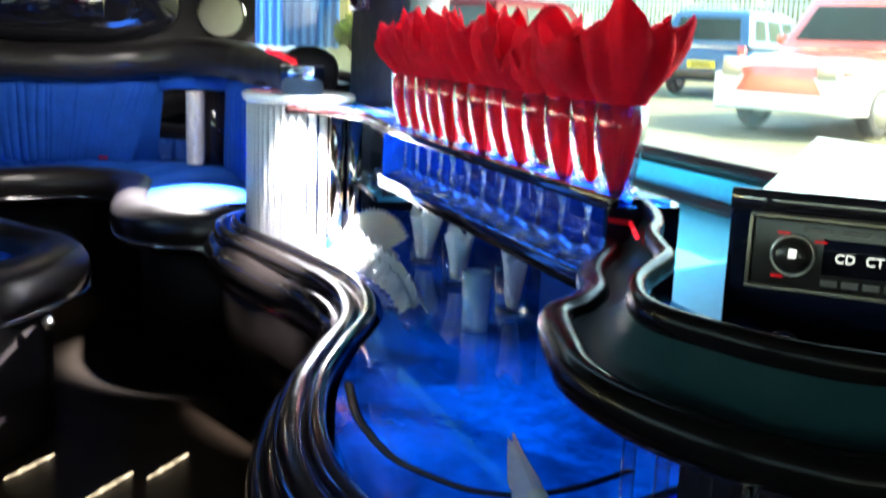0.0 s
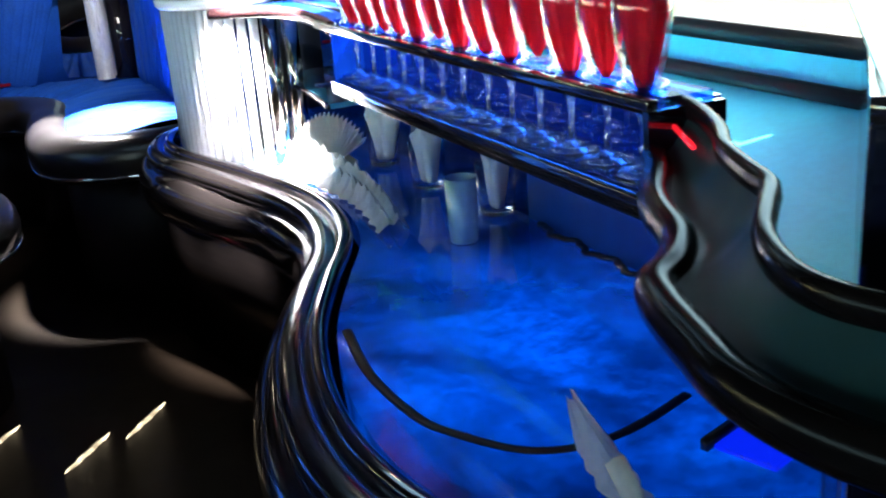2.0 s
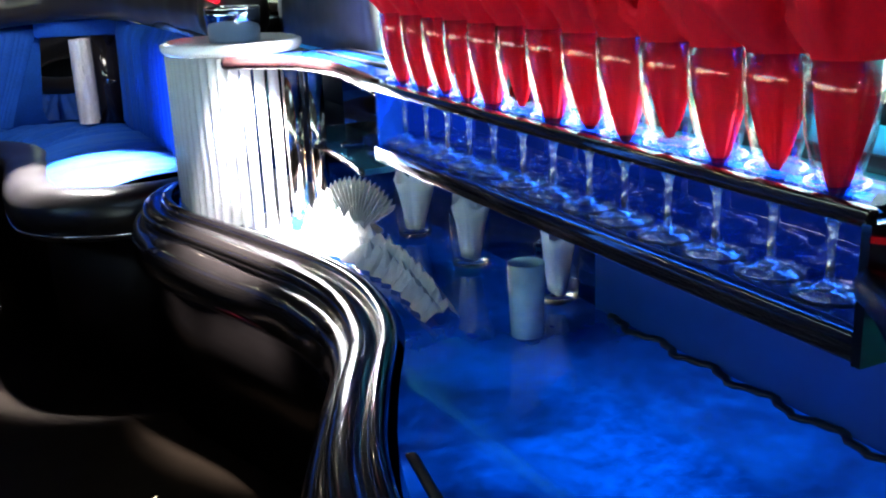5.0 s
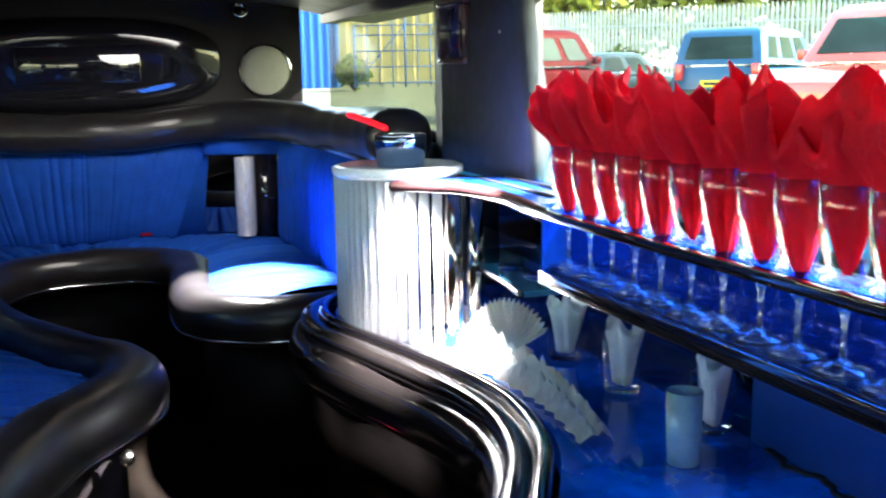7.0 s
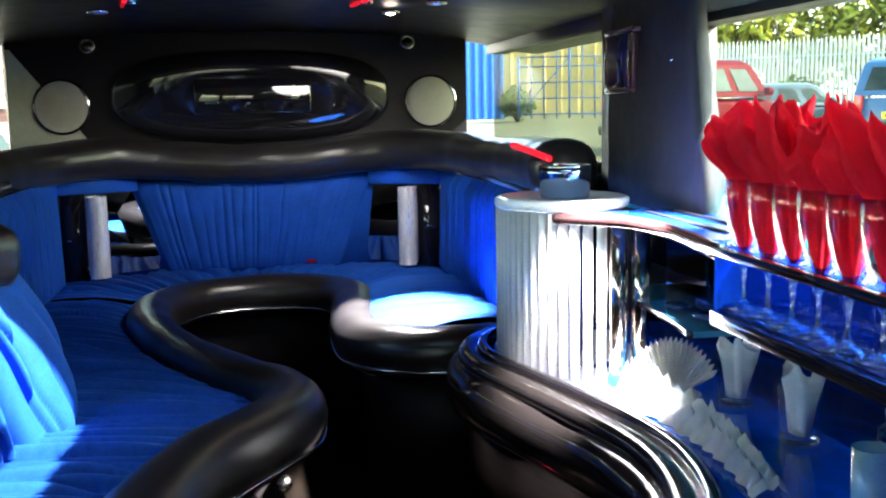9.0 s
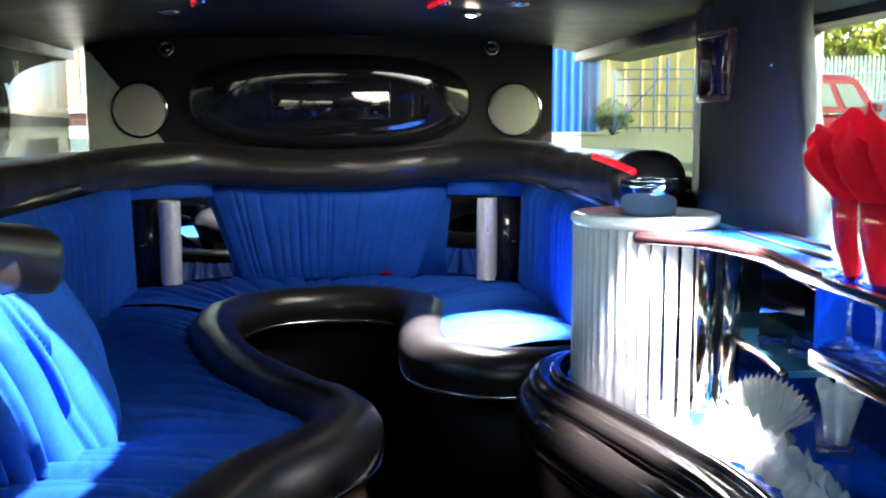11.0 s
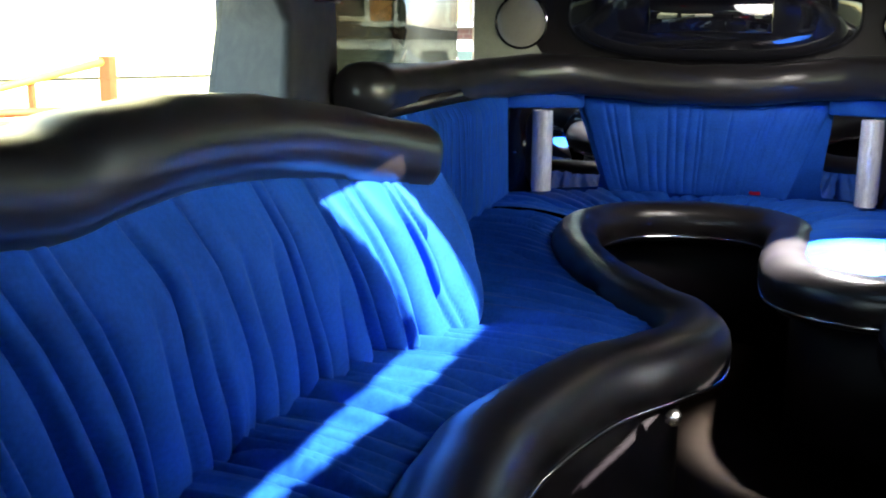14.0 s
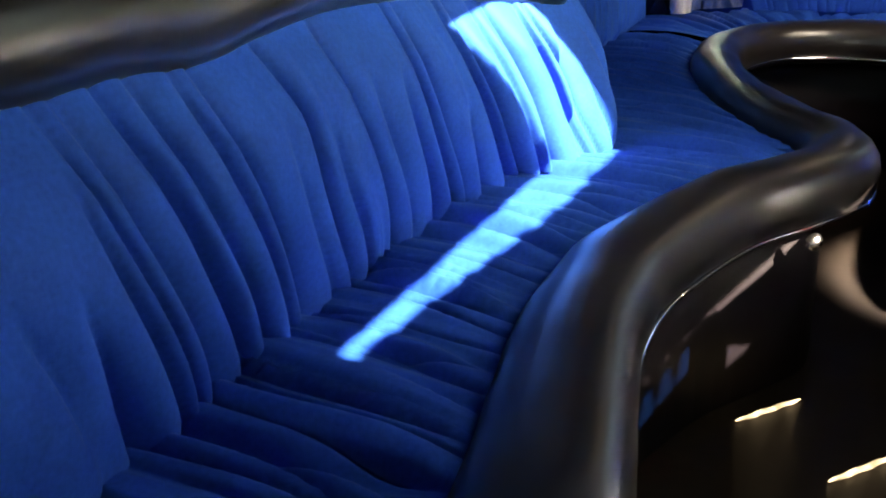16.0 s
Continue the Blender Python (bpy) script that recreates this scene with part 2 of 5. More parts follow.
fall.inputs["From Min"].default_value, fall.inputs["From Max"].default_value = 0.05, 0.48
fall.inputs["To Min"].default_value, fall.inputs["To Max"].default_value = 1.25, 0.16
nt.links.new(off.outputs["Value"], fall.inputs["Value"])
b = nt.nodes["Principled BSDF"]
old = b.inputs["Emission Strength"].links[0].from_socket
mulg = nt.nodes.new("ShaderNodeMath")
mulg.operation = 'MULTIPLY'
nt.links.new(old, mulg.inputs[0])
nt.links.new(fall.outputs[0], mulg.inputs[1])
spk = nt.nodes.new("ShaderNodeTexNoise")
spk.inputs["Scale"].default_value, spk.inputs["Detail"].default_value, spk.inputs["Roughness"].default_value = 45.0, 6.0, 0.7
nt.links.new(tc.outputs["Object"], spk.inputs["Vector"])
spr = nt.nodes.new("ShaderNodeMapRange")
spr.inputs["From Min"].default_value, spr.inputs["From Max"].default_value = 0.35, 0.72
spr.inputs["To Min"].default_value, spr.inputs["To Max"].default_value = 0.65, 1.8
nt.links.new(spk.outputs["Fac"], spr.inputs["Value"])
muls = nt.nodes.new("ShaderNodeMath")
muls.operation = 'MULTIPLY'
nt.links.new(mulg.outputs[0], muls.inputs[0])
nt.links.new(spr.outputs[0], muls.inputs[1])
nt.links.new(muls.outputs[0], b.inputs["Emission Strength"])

# ---- mesh helpers ----


def part(name, bm, material, parent=None, label="", smooth_it=True, bevel=0.0):
    me = bpy.data.meshes.new(name)
    bmesh.ops.recalc_face_normals(bm, faces=bm.faces[:])
    bm.to_mesh(me)
    bm.free()
    if smooth_it:
        for p in me.polygons:
            p.use_smooth = True
    me.materials.append(M[material] if isinstance(material, str) else material)
    ob = new(name, me)
    if parent is not None:
        ob.parent = parent
    if label:
        ob["label"] = label
    if bevel:
        md = ob.modifiers.new("bevel", 'BEVEL')
        md.width, md.segments, md.limit_method = bevel, 2, 'ANGLE'
    return ob


def thing(name, label, category, at=(0, 0, 0), group="", kind=""):
    ob = new(name)
    ob.location = at
    ob.empty_display_size = 0.05
    return tagged(ob, label, category, group, kind)


def box(bm, x0, x1, y0, y1, z0, z1):
    vs = [bm.verts.new((x, y, z)) for z in (z0, z1) for x, y in ((x0, y0), (x1, y0), (x1, y1), (x0, y1))]
    for q in ((0, 3, 2, 1), (4, 5, 6, 7), (0, 1, 5, 4), (1, 2, 6, 5), (2, 3, 7, 6), (3, 0, 4, 7)):
        bm.faces.new([vs[i] for i in q])
    return bm


def boxm(x0, x1, y0, y1, z0, z1):
    return box(bmesh.new(), x0, x1, y0, y1, z0, z1)


def prism(poly, z0, z1, bm=None):
    """An upright prism on a plan polygon."""
    bm = bm or bmesh.new()
    lo = [bm.verts.new((x, y, z0)) for x, y in poly]
    hi = [bm.verts.new((x, y, z1)) for x, y in poly]
    n = len(poly)
    bm.faces.new(lo[::-1])
    bm.faces.new(hi)
    for i in range(n):
        bm.faces.new((lo[i], lo[(i + 1) % n], hi[(i + 1) % n], hi[i]))
    return bm


def extrude_y(poly, y0, y1, bm=None):
    """A prism along y on a polygon of (x, z)."""
    bm = bm or bmesh.new()
    a = [bm.verts.new((x, y0, z)) for x, z in poly]
    b = [bm.verts.new((x, y1, z)) for x, z in poly]
    n = len(poly)
    bm.faces.new(a)
    bm.faces.new(b[::-1])
    for i in range(n):
        bm.faces.new((a[i], b[i], b[(i + 1) % n], a[(i + 1) % n]))
    return bm


def curve_pts(pts, per=8):
    """A smooth line through points."""
    P = [Vector(p) for p in pts]
    P = [P[0] * 2 - P[1]] + P + [P[-1] * 2 - P[-2]]
    out = []
    for i in range(1, len(P) - 2):
        a, b, c, d = P[i - 1:i + 3]
        for k in range(per):
            t = k / per
            out.append(0.5 * ((2 * b) + (c - a) * t + (2 * a - 5 * b + 4 * c - d) * t * t + (3 * b - a - 3 * c + d) * t ** 3))
    out.append(P[-2])
    return out


def ring_profile(w, h, n=14, power=2.4):
    """A rounded cross-section of half-width w and half-height h."""
    out = []
    for k in range(n):
        a = 2 * math.pi * k / n
        c, s = math.cos(a), math.sin(a)
        out.append((w * math.copysign(abs(c) ** (2 / power), c), h * math.copysign(abs(s) ** (2 / power), s)))
    return out


def sweep(pts, prof, bm=None, round_ends=0.0, wrinkle=0.0, scale_at=None, closed=False):
    """A cross-section carried along a line, upright, with rounded ends."""
    bm = bm or bmesh.new()
    n, rings = len(pts), []
    for i, p in enumerate(pts):
        t = (pts[min(i + 1, n - 1)] - pts[max(i - 1, 0)])
        t.normalize()
        side = t.cross(Vector((0, 0, 1)))
        side.normalize()
        up = side.cross(t)
        s = 1.0
        if round_ends:
            d0 = sum((pts[k + 1] - pts[k]).length for k in range(i)) if i < 14 else 9
            d1 = sum((pts[k + 1] - pts[k]).length for k in range(i, n - 1)) if i > n - 15 else 9
            d = min(d0, d1)
            if d < round_ends:
                s = max(0.15, math.sqrt(max(0.0, 1 - (1 - d / round_ends) ** 2)))
        f = scale_at(i / (n - 1)) if scale_at else 1.0
        ring = []
        for u, v in prof:
            q = p + side * u * s * f + up * v * s
            if wrinkle:
                q += (side * u + up * v).normalized() * wrinkle * noise.noise(q * 9)
            ring.append(bm.verts.new(q))
        rings.append(ring)
    m = len(prof)
    for a, b in zip(rings, rings[1:]):
        for k in range(m):
            bm.faces.new((a[k], a[(k + 1) % m], b[(k + 1) % m], b[k]))
    if closed:
        pass
    else:
        bm.faces.new(rings[0])
        bm.faces.new(rings[-1][::-1])
    return bm


def loft(rows, bm=None, cap=False):
    """A sheet through rows of points."""
    bm = bm or bmesh.new()
    vs = [[bm.verts.new(p) for p in row] for row in rows]
    for a, b in zip(vs, vs[1:]):
        for k in range(len(a) - 1):
            bm.faces.new((a[k], a[k + 1], b[k + 1], b[k]))
    return bm


def lathe(prof, n=20, at=(0, 0, 0), bm=None):
    """A turned body from (radius, height) pairs."""
    bm = bm or bmesh.new()
    rings = []
    for r, z in prof:
        if r < 1e-5:
            rings.append([bm.verts.new((at[0], at[1], at[2] + z))])
        else:
            rings.append([bm.verts.new((at[0] + r * math.cos(2 * math.pi * k / n), at[1] + r * math.sin(2 * math.pi * k / n), at[2] + z)) for k in range(n)])
    for a, b in zip(rings, rings[1:]):
        for k in range(n):
            j = (k + 1) % n
            if len(a) == 1 and len(b) == 1:
                continue
            if len(a) == 1:
                bm.faces.new((a[0], b[j], b[k]))
            elif len(b) == 1:
                bm.faces.new((a[k], a[j], b[0]))
            else:
                bm.faces.new((a[k], a[j], b[j], b[k]))
    return bm


def rod(p, q, r, n=10, bm=None):
    """A round bar between two points."""
    bm = bm or bmesh.new()
    p, q = Vector(p), Vector(q)
    m = (q - p).to_track_quat('Z', 'Y').to_matrix()
    a = [bm.verts.new(p + m @ Vector((r * math.cos(2 * math.pi * k / n), r * math.sin(2 * math.pi * k / n), 0))) for k in range(n)]
    b = [bm.verts.new(q + m @ Vector((r * math.cos(2 * math.pi * k / n), r * math.sin(2 * math.pi * k / n), 0))) for k in range(n)]
    for k in range(n):
        bm.faces.new((a[k], a[(k + 1) % n], b[(k + 1) % n], b[k]))
    bm.faces.new(a[::-1])
    bm.faces.new(b)
    return bm


def torus(at, axis, R, r, n=28, m=8, bm=None, sx=1.0, sz=1.0):
    bm = bm or bmesh.new()
    q = Vector(axis).to_track_quat('Z', 'Y').to_matrix()
    rings = []
    for i in range(n):
        a = 2 * math.pi * i / n
        ring = []
        for j in range(m):
            b = 2 * math.pi * j / m
            v = Vector(((R + r * math.cos(b)) * math.cos(a), (R + r * math.cos(b)) * math.sin(a), r * math.sin(b)))
            ring.append(bm.verts.new(Vector(at) + q @ v))
        rings.append(ring)
    for i in range(n):
        for j in range(m):
            bm.faces.new((rings[i][j], rings[(i + 1) % n][j], rings[(i + 1) % n][(j + 1) % m], rings[i][(j + 1) % m]))
    return bm


class Gathers:
    """Gathered cloth: rounded puffs between irregular creases that taper off; depth at s along and v across."""

    def __init__(self, seed, length, gap, depth, slant=0.0, full=0.6, saw=0.0):
        rnd = random.Random(seed)
        self.at, self.items, at = [], [], -0.3
        while at < length + 0.4:
            at += gap * rnd.choice((0.45, 0.6, 0.85, 1.0, 1.2, 1.55)) * rnd.uniform(0.85, 1.15)
            whole = rnd.random() < full
            v0 = -0.3 if whole or rnd.random() < 0.5 else rnd.uniform(0.1, 0.5)
            v1 = 1.3 if whole else rnd.uniform(0.45, 0.95)
            self.at.append(at)
            self.items.append((v0, v1, depth * rnd.uniform(0.45, 1.15)))
        self.rise = [saw * rnd.uniform(0.45, 1.25) for _ in self.at]
        self.saw = saw
        self.seed, self.gap, self.slant, self.depth = seed, gap, slant, depth

    def crease(self, k, v):
        v0, v1, d = self.items[k]
        return d * min(1.0, max(0.0, (v - v0) * 3.5)) * min(1.0, max(0.0, (v1 - v) * 3.0))

    def __call__(self, s, v):
        s = s - self.slant * (v - 0.5) + 0.35 * self.gap * noise.noise(Vector((s / self.gap * 0.35, v * 2.2, self.seed)))
        k = int(np.searchsorted(self.at, s)) - 1
        u = (s - self.at[k]) / (self.at[k + 1] - self.at[k])
        dip = 1 - math.sqrt(max(0.0, 1 - (2 * u - 1) ** 2))
        c = (1 - u) * self.crease(k, v) + u * self.crease(k + 1, v)
        drift = 0.2 * self.depth * noise.noise(Vector((s / self.gap * 0.6, v * 1.5, self.seed + 9)))
        if not self.saw:
            return 0.5 * self.depth - c * dip + drift
        # folds laid over one another: a steep lip towards the front of the car, then a slope down to the next
        lip = min(1.0, u / 0.14) ** 0.7 * (1 - max(0.0, u - 0.14) / 0.86) ** 0.9
        fine = noise.noise(Vector((s / self.gap * 1.3, v * 0.8, self.seed + 31)))
        groove = 1.1 * self.depth * math.exp(-(fine / 0.13) ** 2)
        small = noise.noise(Vector((s / self.gap * 2.6, v * 1.3, self.seed + 4)))
        return self.rise[k] * lip * (0.35 + 0.65 * min(1.0, c / (0.6 * self.depth))) - 0.5 * c * dip - groove + 0.16 * self.depth * small


def text(body, size, m, name, parent=None):
    c = bpy.data.curves.new(name, 'FONT')
    c.body, c.size, c.extrude = body, size, 0.0004
    c.materials.append(M["display"])
    o = new(name, c)
    o.matrix_world = m
    if parent is not None:
        o.parent = parent
    return o

# ---- the car's shell ----
FLOOR, CEIL, REAR, FRONT = 0.05, 1.28, 3.86, -3.2

tagged(part("floor", boxm(-1.06, 1.06, FRONT, REAR + 0.1, FLOOR - 0.05, FLOOR), "carpet"),
       "black glossy cabin floor covering", "floor", kind="structure")

# ceiling: shallow vault
cx = [-1.06, -1.0, -0.92, -0.8, -0.5, -0.2, 0.0, 0.2, 0.5, 0.8, 0.92, 1.0, 1.06]
cz = [1.20, 1.205, 1.22, 1.245, 1.268, 1.278, 1.28, 1.278, 1.268, 1.245, 1.22, 1.205, 1.20]
bm = bmesh.new()


def roof_piece(xa, xb, y0, y1):
    zs = lambda x: float(np.interp(x, cx, cz))
    xs = [xa] + [x for x in cx if xa < x < xb] + [xb]
    extrude_y([(x, zs(x)) for x in xs] + [(x, zs(x) + 0.008) for x in xs[::-1]], y0, y1, bm)


# a gap with stepped edges is left to shape the sofa's sun patch
roof_piece(-1.06, 1.06, FRONT, 0.715)
roof_piece(-1.06, 0.605, 0.715, 1.425)
roof_piece(-1.06, 0.190, 1.425, 1.650)
for k in range(8):
    roof_piece(0.165 + 0.055 * k, 0.220 + 0.055 * k, 1.425, 1.428 + 0.0075 * k)
for k in range(10):
    roof_piece(0.635 + 0.060 * min(1.0, k / 6), 1.06, 0.715 + 0.0935 * k, 0.8085 + 0.0935 * k)
roof_piece(-1.06, 1.06, 1.650, REAR + 0.1)
tagged(part("ceiling", bm, "ceil"), "black padded cabin headlining", "ceiling", kind="structure")


def side_wall(name, s):
    """One side of the cabin: lower wall, roof rail and the solid stretches between windows."""
    w = thing(name, "black cabin side wall with window openings", "wall", kind="structure")

    def slab(nm, xa, xb, y0, y1, z0, z1, m="ceil"):
        part(nm, boxm(*sorted((s * xa, s * xb)), y0, y1, z0, z1), m, w)

    sill = 0.74 if s > 0 else 0.80
    slab("lower_panel", 1.0, 1.08, FRONT, 2.5, FLOOR, sill, "gloss")
    slab("roof_rail", 1.0, 1.08, FRONT, 2.5, 1.185, 1.33)
    if s > 0:
        slab("front_panel", 1.0, 1.08, FRONT, 0.585, sill, 1.185)
    else:
        slab("door_post", 1.0, 1.08, -0.25, 0.06, sill, 1.185)
    slab("centre_post", 0.84, 1.08, 2.5, 2.62, FLOOR, 1.33)
    slab("rear_lower_panel", 0.86, 0.93, 2.62, REAR + 0.1, FLOOR, 0.84, "gloss")
    slab("rear_roof_rail", 0.86, 0.93, 2.62, REAR + 0.1, 1.20, 1.33)
    return w


side_wall("wall_right", 1)
side_wall("wall_left", -1)


def window(name, s, y0, y1, label, x=1.04, z0=0.74, tint="pane"):
    w = thing(name, label, "window", kind="structure")
    x = s * x
    p = part("pane", boxm(x - 0.003, x + 0.003, y0, y1, z0, 1.20), tint, w)
    p.visible_shadow = False
    part("window_frame", boxm(x - 0.02, x + 0.012, y0, y1, z0 - 0.005, z0 + 0.02), "strip", w, "black rubber lower seal")
    return w


window("window_1", 1, 0.585, 2.5, "long clear side window above the bar")
window("window_2", 1, 2.62, REAR + 0.1, "lightly tinted rear side window of the cabin", 0.89, 0.84, "rearpane")
window("window_3", -1, 0.06, 2.5, "long clear side window above the bench", 1.04, 0.80)
window("window_4", -1, 2.62, REAR + 0.1, "rear side window beside the bench, darkened for the shade outside", 0.89, 0.84, "leftpane")
# unseen window, added so that more sky light reaches the cabin
window("window_5", -1, FRONT, -0.25, "unseen front side window added to let in more light", 1.04, 0.80)

# unseen glazed opening, added over the roof gap that shapes the sun patch
roof_gap = thing("added_roof_opening", "unseen roof opening added to let in a shaped sun patch", "hatch", kind="structure")
p = part("pane", boxm(0.10, 0.90, 0.60, 1.70, 1.300, 1.304), "pane", roof_gap)
p.visible_shadow = False
for x0, x1, y0, y1 in ((0.08, 0.10, 0.58, 1.72), (0.90, 0.92, 0.58, 1.72), (0.10, 0.90, 0.58, 0.60), (0.10, 0.90, 1.70, 1.72)):
    part("frame", boxm(x0, x1, y0, y1, 1.27, 1.31), "strip", roof_gap)

# front bulkhead, behind the camera; its opening is added to brighten the cabin
wf = thing("wall_front", "black partition behind the driver with an opening added for light", "wall", kind="structure")
part("lower_panel", boxm(-1.06, 1.06, FRONT - 0.06, FRONT, FLOOR, 0.78), "ceil", wf)
part("header", boxm(-1.06, 1.06, FRONT - 0.06, FRONT, 1.20, CEIL), "ceil", wf)
part("side_panel", boxm(-0.05, 1.06, FRONT - 0.06, FRONT, 0.78, 1.20), "ceil", wf)
part("side_panel", boxm(-1.06, -0.98, FRONT - 0.06, FRONT, 0.78, 1.20), "ceil", wf)

# rear wall
rw = thing("wall_rear", "black gloss rear bulkhead panel", "wall", kind="structure")
part("panel", prism([(-0.80, REAR), (0.762, REAR), (0.762, REAR + 0.06), (-0.82, REAR + 0.06)], 0.82, CEIL + 0.03), "blackwall", rw, smooth_it=False)
# pale triangle that paints sunlight onto the wall behind the left speaker
f = bmesh.new()
a = [f.verts.new((x, REAR - 0.0015, z)) for x, z in ((-0.798, 0.885), (-0.798, 1.222), (-0.785, 1.222), (-0.555, 0.925), (-0.555, 0.900))]
b = [f.verts.new((v.co.x, REAR + 0.004, v.co.z)) for v in a]
f.faces.new(a)
f.faces.new(b[::-1])
for k in range(5):
    f.faces.new((a[k], a[(k + 1) % 5], b[(k + 1) % 5], b[k]))
part("corner_sun_patch", f, "sunpatch", rw, "pale triangle painted as a sun patch on the wall", smooth_it=False)
part("lower_panel", boxm(-0.93, 0.93, REAR, REAR + 0.06, FLOOR, 0.82), "gloss", rw)


PILLAR_RIGHT = ((0.80, 1.90, 2.42, 0.775), (0.86, 1.905, 2.43, 0.778), (1.0, 1.945, 2.44, 0.782), (1.12, 1.99, 2.45, 0.79), (1.2, 2.015, 2.46, 0.80), (1.26, 2.03, 2.46, 0.815))
PILLAR_LEFT = ((0.80, 2.235, 2.53, 0.775), (0.86, 2.24, 2.53, 0.778), (1.0, 2.27, 2.535, 0.780), (1.06, 2.22, 2.535, 0.783), (1.12, 2.12, 2.54, 0.79), (1.2, 2.01, 2.54, 0.80), (1.26, 1.95, 2.54, 0.815))


def window_pillar(name, s):
    """The padded post between the windows, with a small control panel."""
    p = thing(name, "grey cloth window pillar with a small lit control panel", "pillar", kind="structure")
    rows = []
    for z, yf, yb, xi in (PILLAR_RIGHT if s > 0 else PILLAR_LEFT):
        edge = yf + 0.50 if s > 0 else 2.415 + 0.33 * (z - 0.85)
        rows.append([(s * 1.06, edge, z), (s * (xi + 0.05), yf + 0.05, z), (s * (xi + 0.012), yf + 0.012, z), (s * xi, yf + 0.05, z),
                     (s * xi, (yf + yb) / 2, z), (s * xi, yb - 0.03, z), (s * (xi + 0.012), yb, z), (s * 0.92, yb + (0.20 if s > 0 else 0.10), z), (s * 1.06, edge + 0.16, z)])
    bm = loft(rows)
    bm.faces.new([v for v in bm.verts[:8]])
    part("pad", bm, "pillar", p)
    y0, y1, z0, z1 = (2.25, 2.425, 1.03, 1.17) if s > 0 else (2.385, 2.525, 1.05, 1.19)
    x = s * 0.776
    f = bmesh.new()
    for a, b, c, d in ((y0, y1, z1 - 0.014, z1), (y0, y1, z0, z0 + 0.014), (y0, y0 + 0.03, z0 + 0.014, z1 - 0.014), (y1 - 0.02, y1, z0 + 0.014, z1 - 0.014)):
        box(f, min(x, x + s * 0.02), max(x, x + s * 0.02), a, b, c, d)
    part("panel_frame", f, "copper", p, "copper-coloured frame", bevel=0.004)
    part("control_panel", boxm(min(x + s * 0.004, x + s * 0.02), max(x + s * 0.004, x + s * 0.02), y0 + 0.03, y1 - 0.02, z0 + 0.014, z1 - 0.014), "panelblue", p, "dark blue glass control panel")
    if s > 0:
        part("screw", lathe([(0.004, 0), (0.004, 0.003), (0, 0.004)], 8, (0, 0, 0)), "chrome", p).matrix_world = Matrix.Translation((0.786, 2.07, 1.09)) @ Euler((0, radians(-90), 0)).to_matrix().to_4x4()
    return p


window_pillar("pillar_right", 1)
window_pillar("pillar_left", -1)

# ---- rear bulkhead: oval screen housing, speakers, lamps ----
pod = thing("screen_housing", "glossy black oval television housing on the rear bulkhead", "screen")
rows = []
for i in range(31):
    r = max(0.001, 1 - (i / 30) ** 1.8)
    row = []
    for k in range(65):
        a = 2 * math.pi * k / 64
        u, w = r * math.copysign(abs(math.cos(a)) ** 0.75, math.cos(a)), r * math.copysign(abs(math.sin(a)) ** 0.75, math.sin(a))
        row.append((0.004 + 0.475 * u, REAR - 0.012 - 0.078 * math.sqrt(max(0.0, 1 - r ** 6)) - 0.018 * w, 1.058 + 0.158 * w))
    rows.append(row)
part("housing", loft(rows), "piano", pod)
part("screen", boxm(-0.19, 0.20, REAR - 0.104, REAR - 0.070, 0.998, 1.118), "screen", pod, "dark glass screen", bevel=0.006)

def speaker(s):
    sp = thing("loudspeaker", "round pale cloth loudspeaker grille in a chrome ring", "loudspeaker", group="rear loudspeakers")
    x, y, z = s * 0.63, REAR - 0.002, 1.032
    m = Matrix.Translation((x, y, z)) @ Euler((radians(90), 0, 0)).to_matrix().to_4x4()
    g = part("grille", lathe([(0.0, 0.018), (0.04, 0.0165), (0.07, 0.013), (0.085, 0.006), (0.087, 0)], 36), "grille", sp)
    g.matrix_world = m
    t = part("ring", torus((0, 0, 0.003), (0, 0, 1), 0.090, 0.005, 36), "gloss", sp, "black gloss ring")
    t.matrix_world = m
    d = part("tab", sweep(curve_pts([(0.088 * math.cos(a), 0.088 * math.sin(a), 0.008) for a in (0.0, 0.25, 0.5, 0.75)], 5), ring_profile(0.006, 0.004, 8)), "chrome", sp, "bright bent tab on the rim")
    d.matrix_world = m
    return sp


speaker(-1)
speaker(1)


def downlight(x, y, z, tilt, lit):
    d = thing("ceiling_lamp", "small chrome-ringed recessed ceiling lamp" + (", lit" if lit else ", unlit"), "lamp", group="ceiling lamps")
    m = Matrix.Translation((x, y, z)) @ Euler((radians(tilt), 0, 0)).to_matrix().to_4x4()
    a = part("ring", torus((0, 0, 0.0), (0, 0, 1), 0.021, 0.006, 24), "chrome", d)
    a.matrix_world = m
    b = part("bulb", lathe([(0.017, 0), (0.012, 0.008 if not lit else -0.006), (0, 0.012 if not lit else -0.01)], 16), "warm_led" if lit else "gloss", d)
    b.matrix_world = m
    return d


downlight(-0.535, REAR - 0.012, 1.232, 75, False)
downlight(0.548, REAR - 0.012, 1.240, 75, False)
downlight(0.38, 3.02, 1.268, 0, True)
downlight(-0.38, 3.02, 1.268, 0, False)
downlight(0.46, 2.76, 1.266, 0, False)
# unseen lamp, added to brighten the rod column and tray
downlight(0.56, 1.69, 1.264, 0, True)
# unseen lamps behind the viewer, added for the dots they reflect
for x in (-0.4, 0.4):
    downlight(x, -0.7, 1.272, 0, True)
    downlight(x, -1.9, 1.272, 0, True)
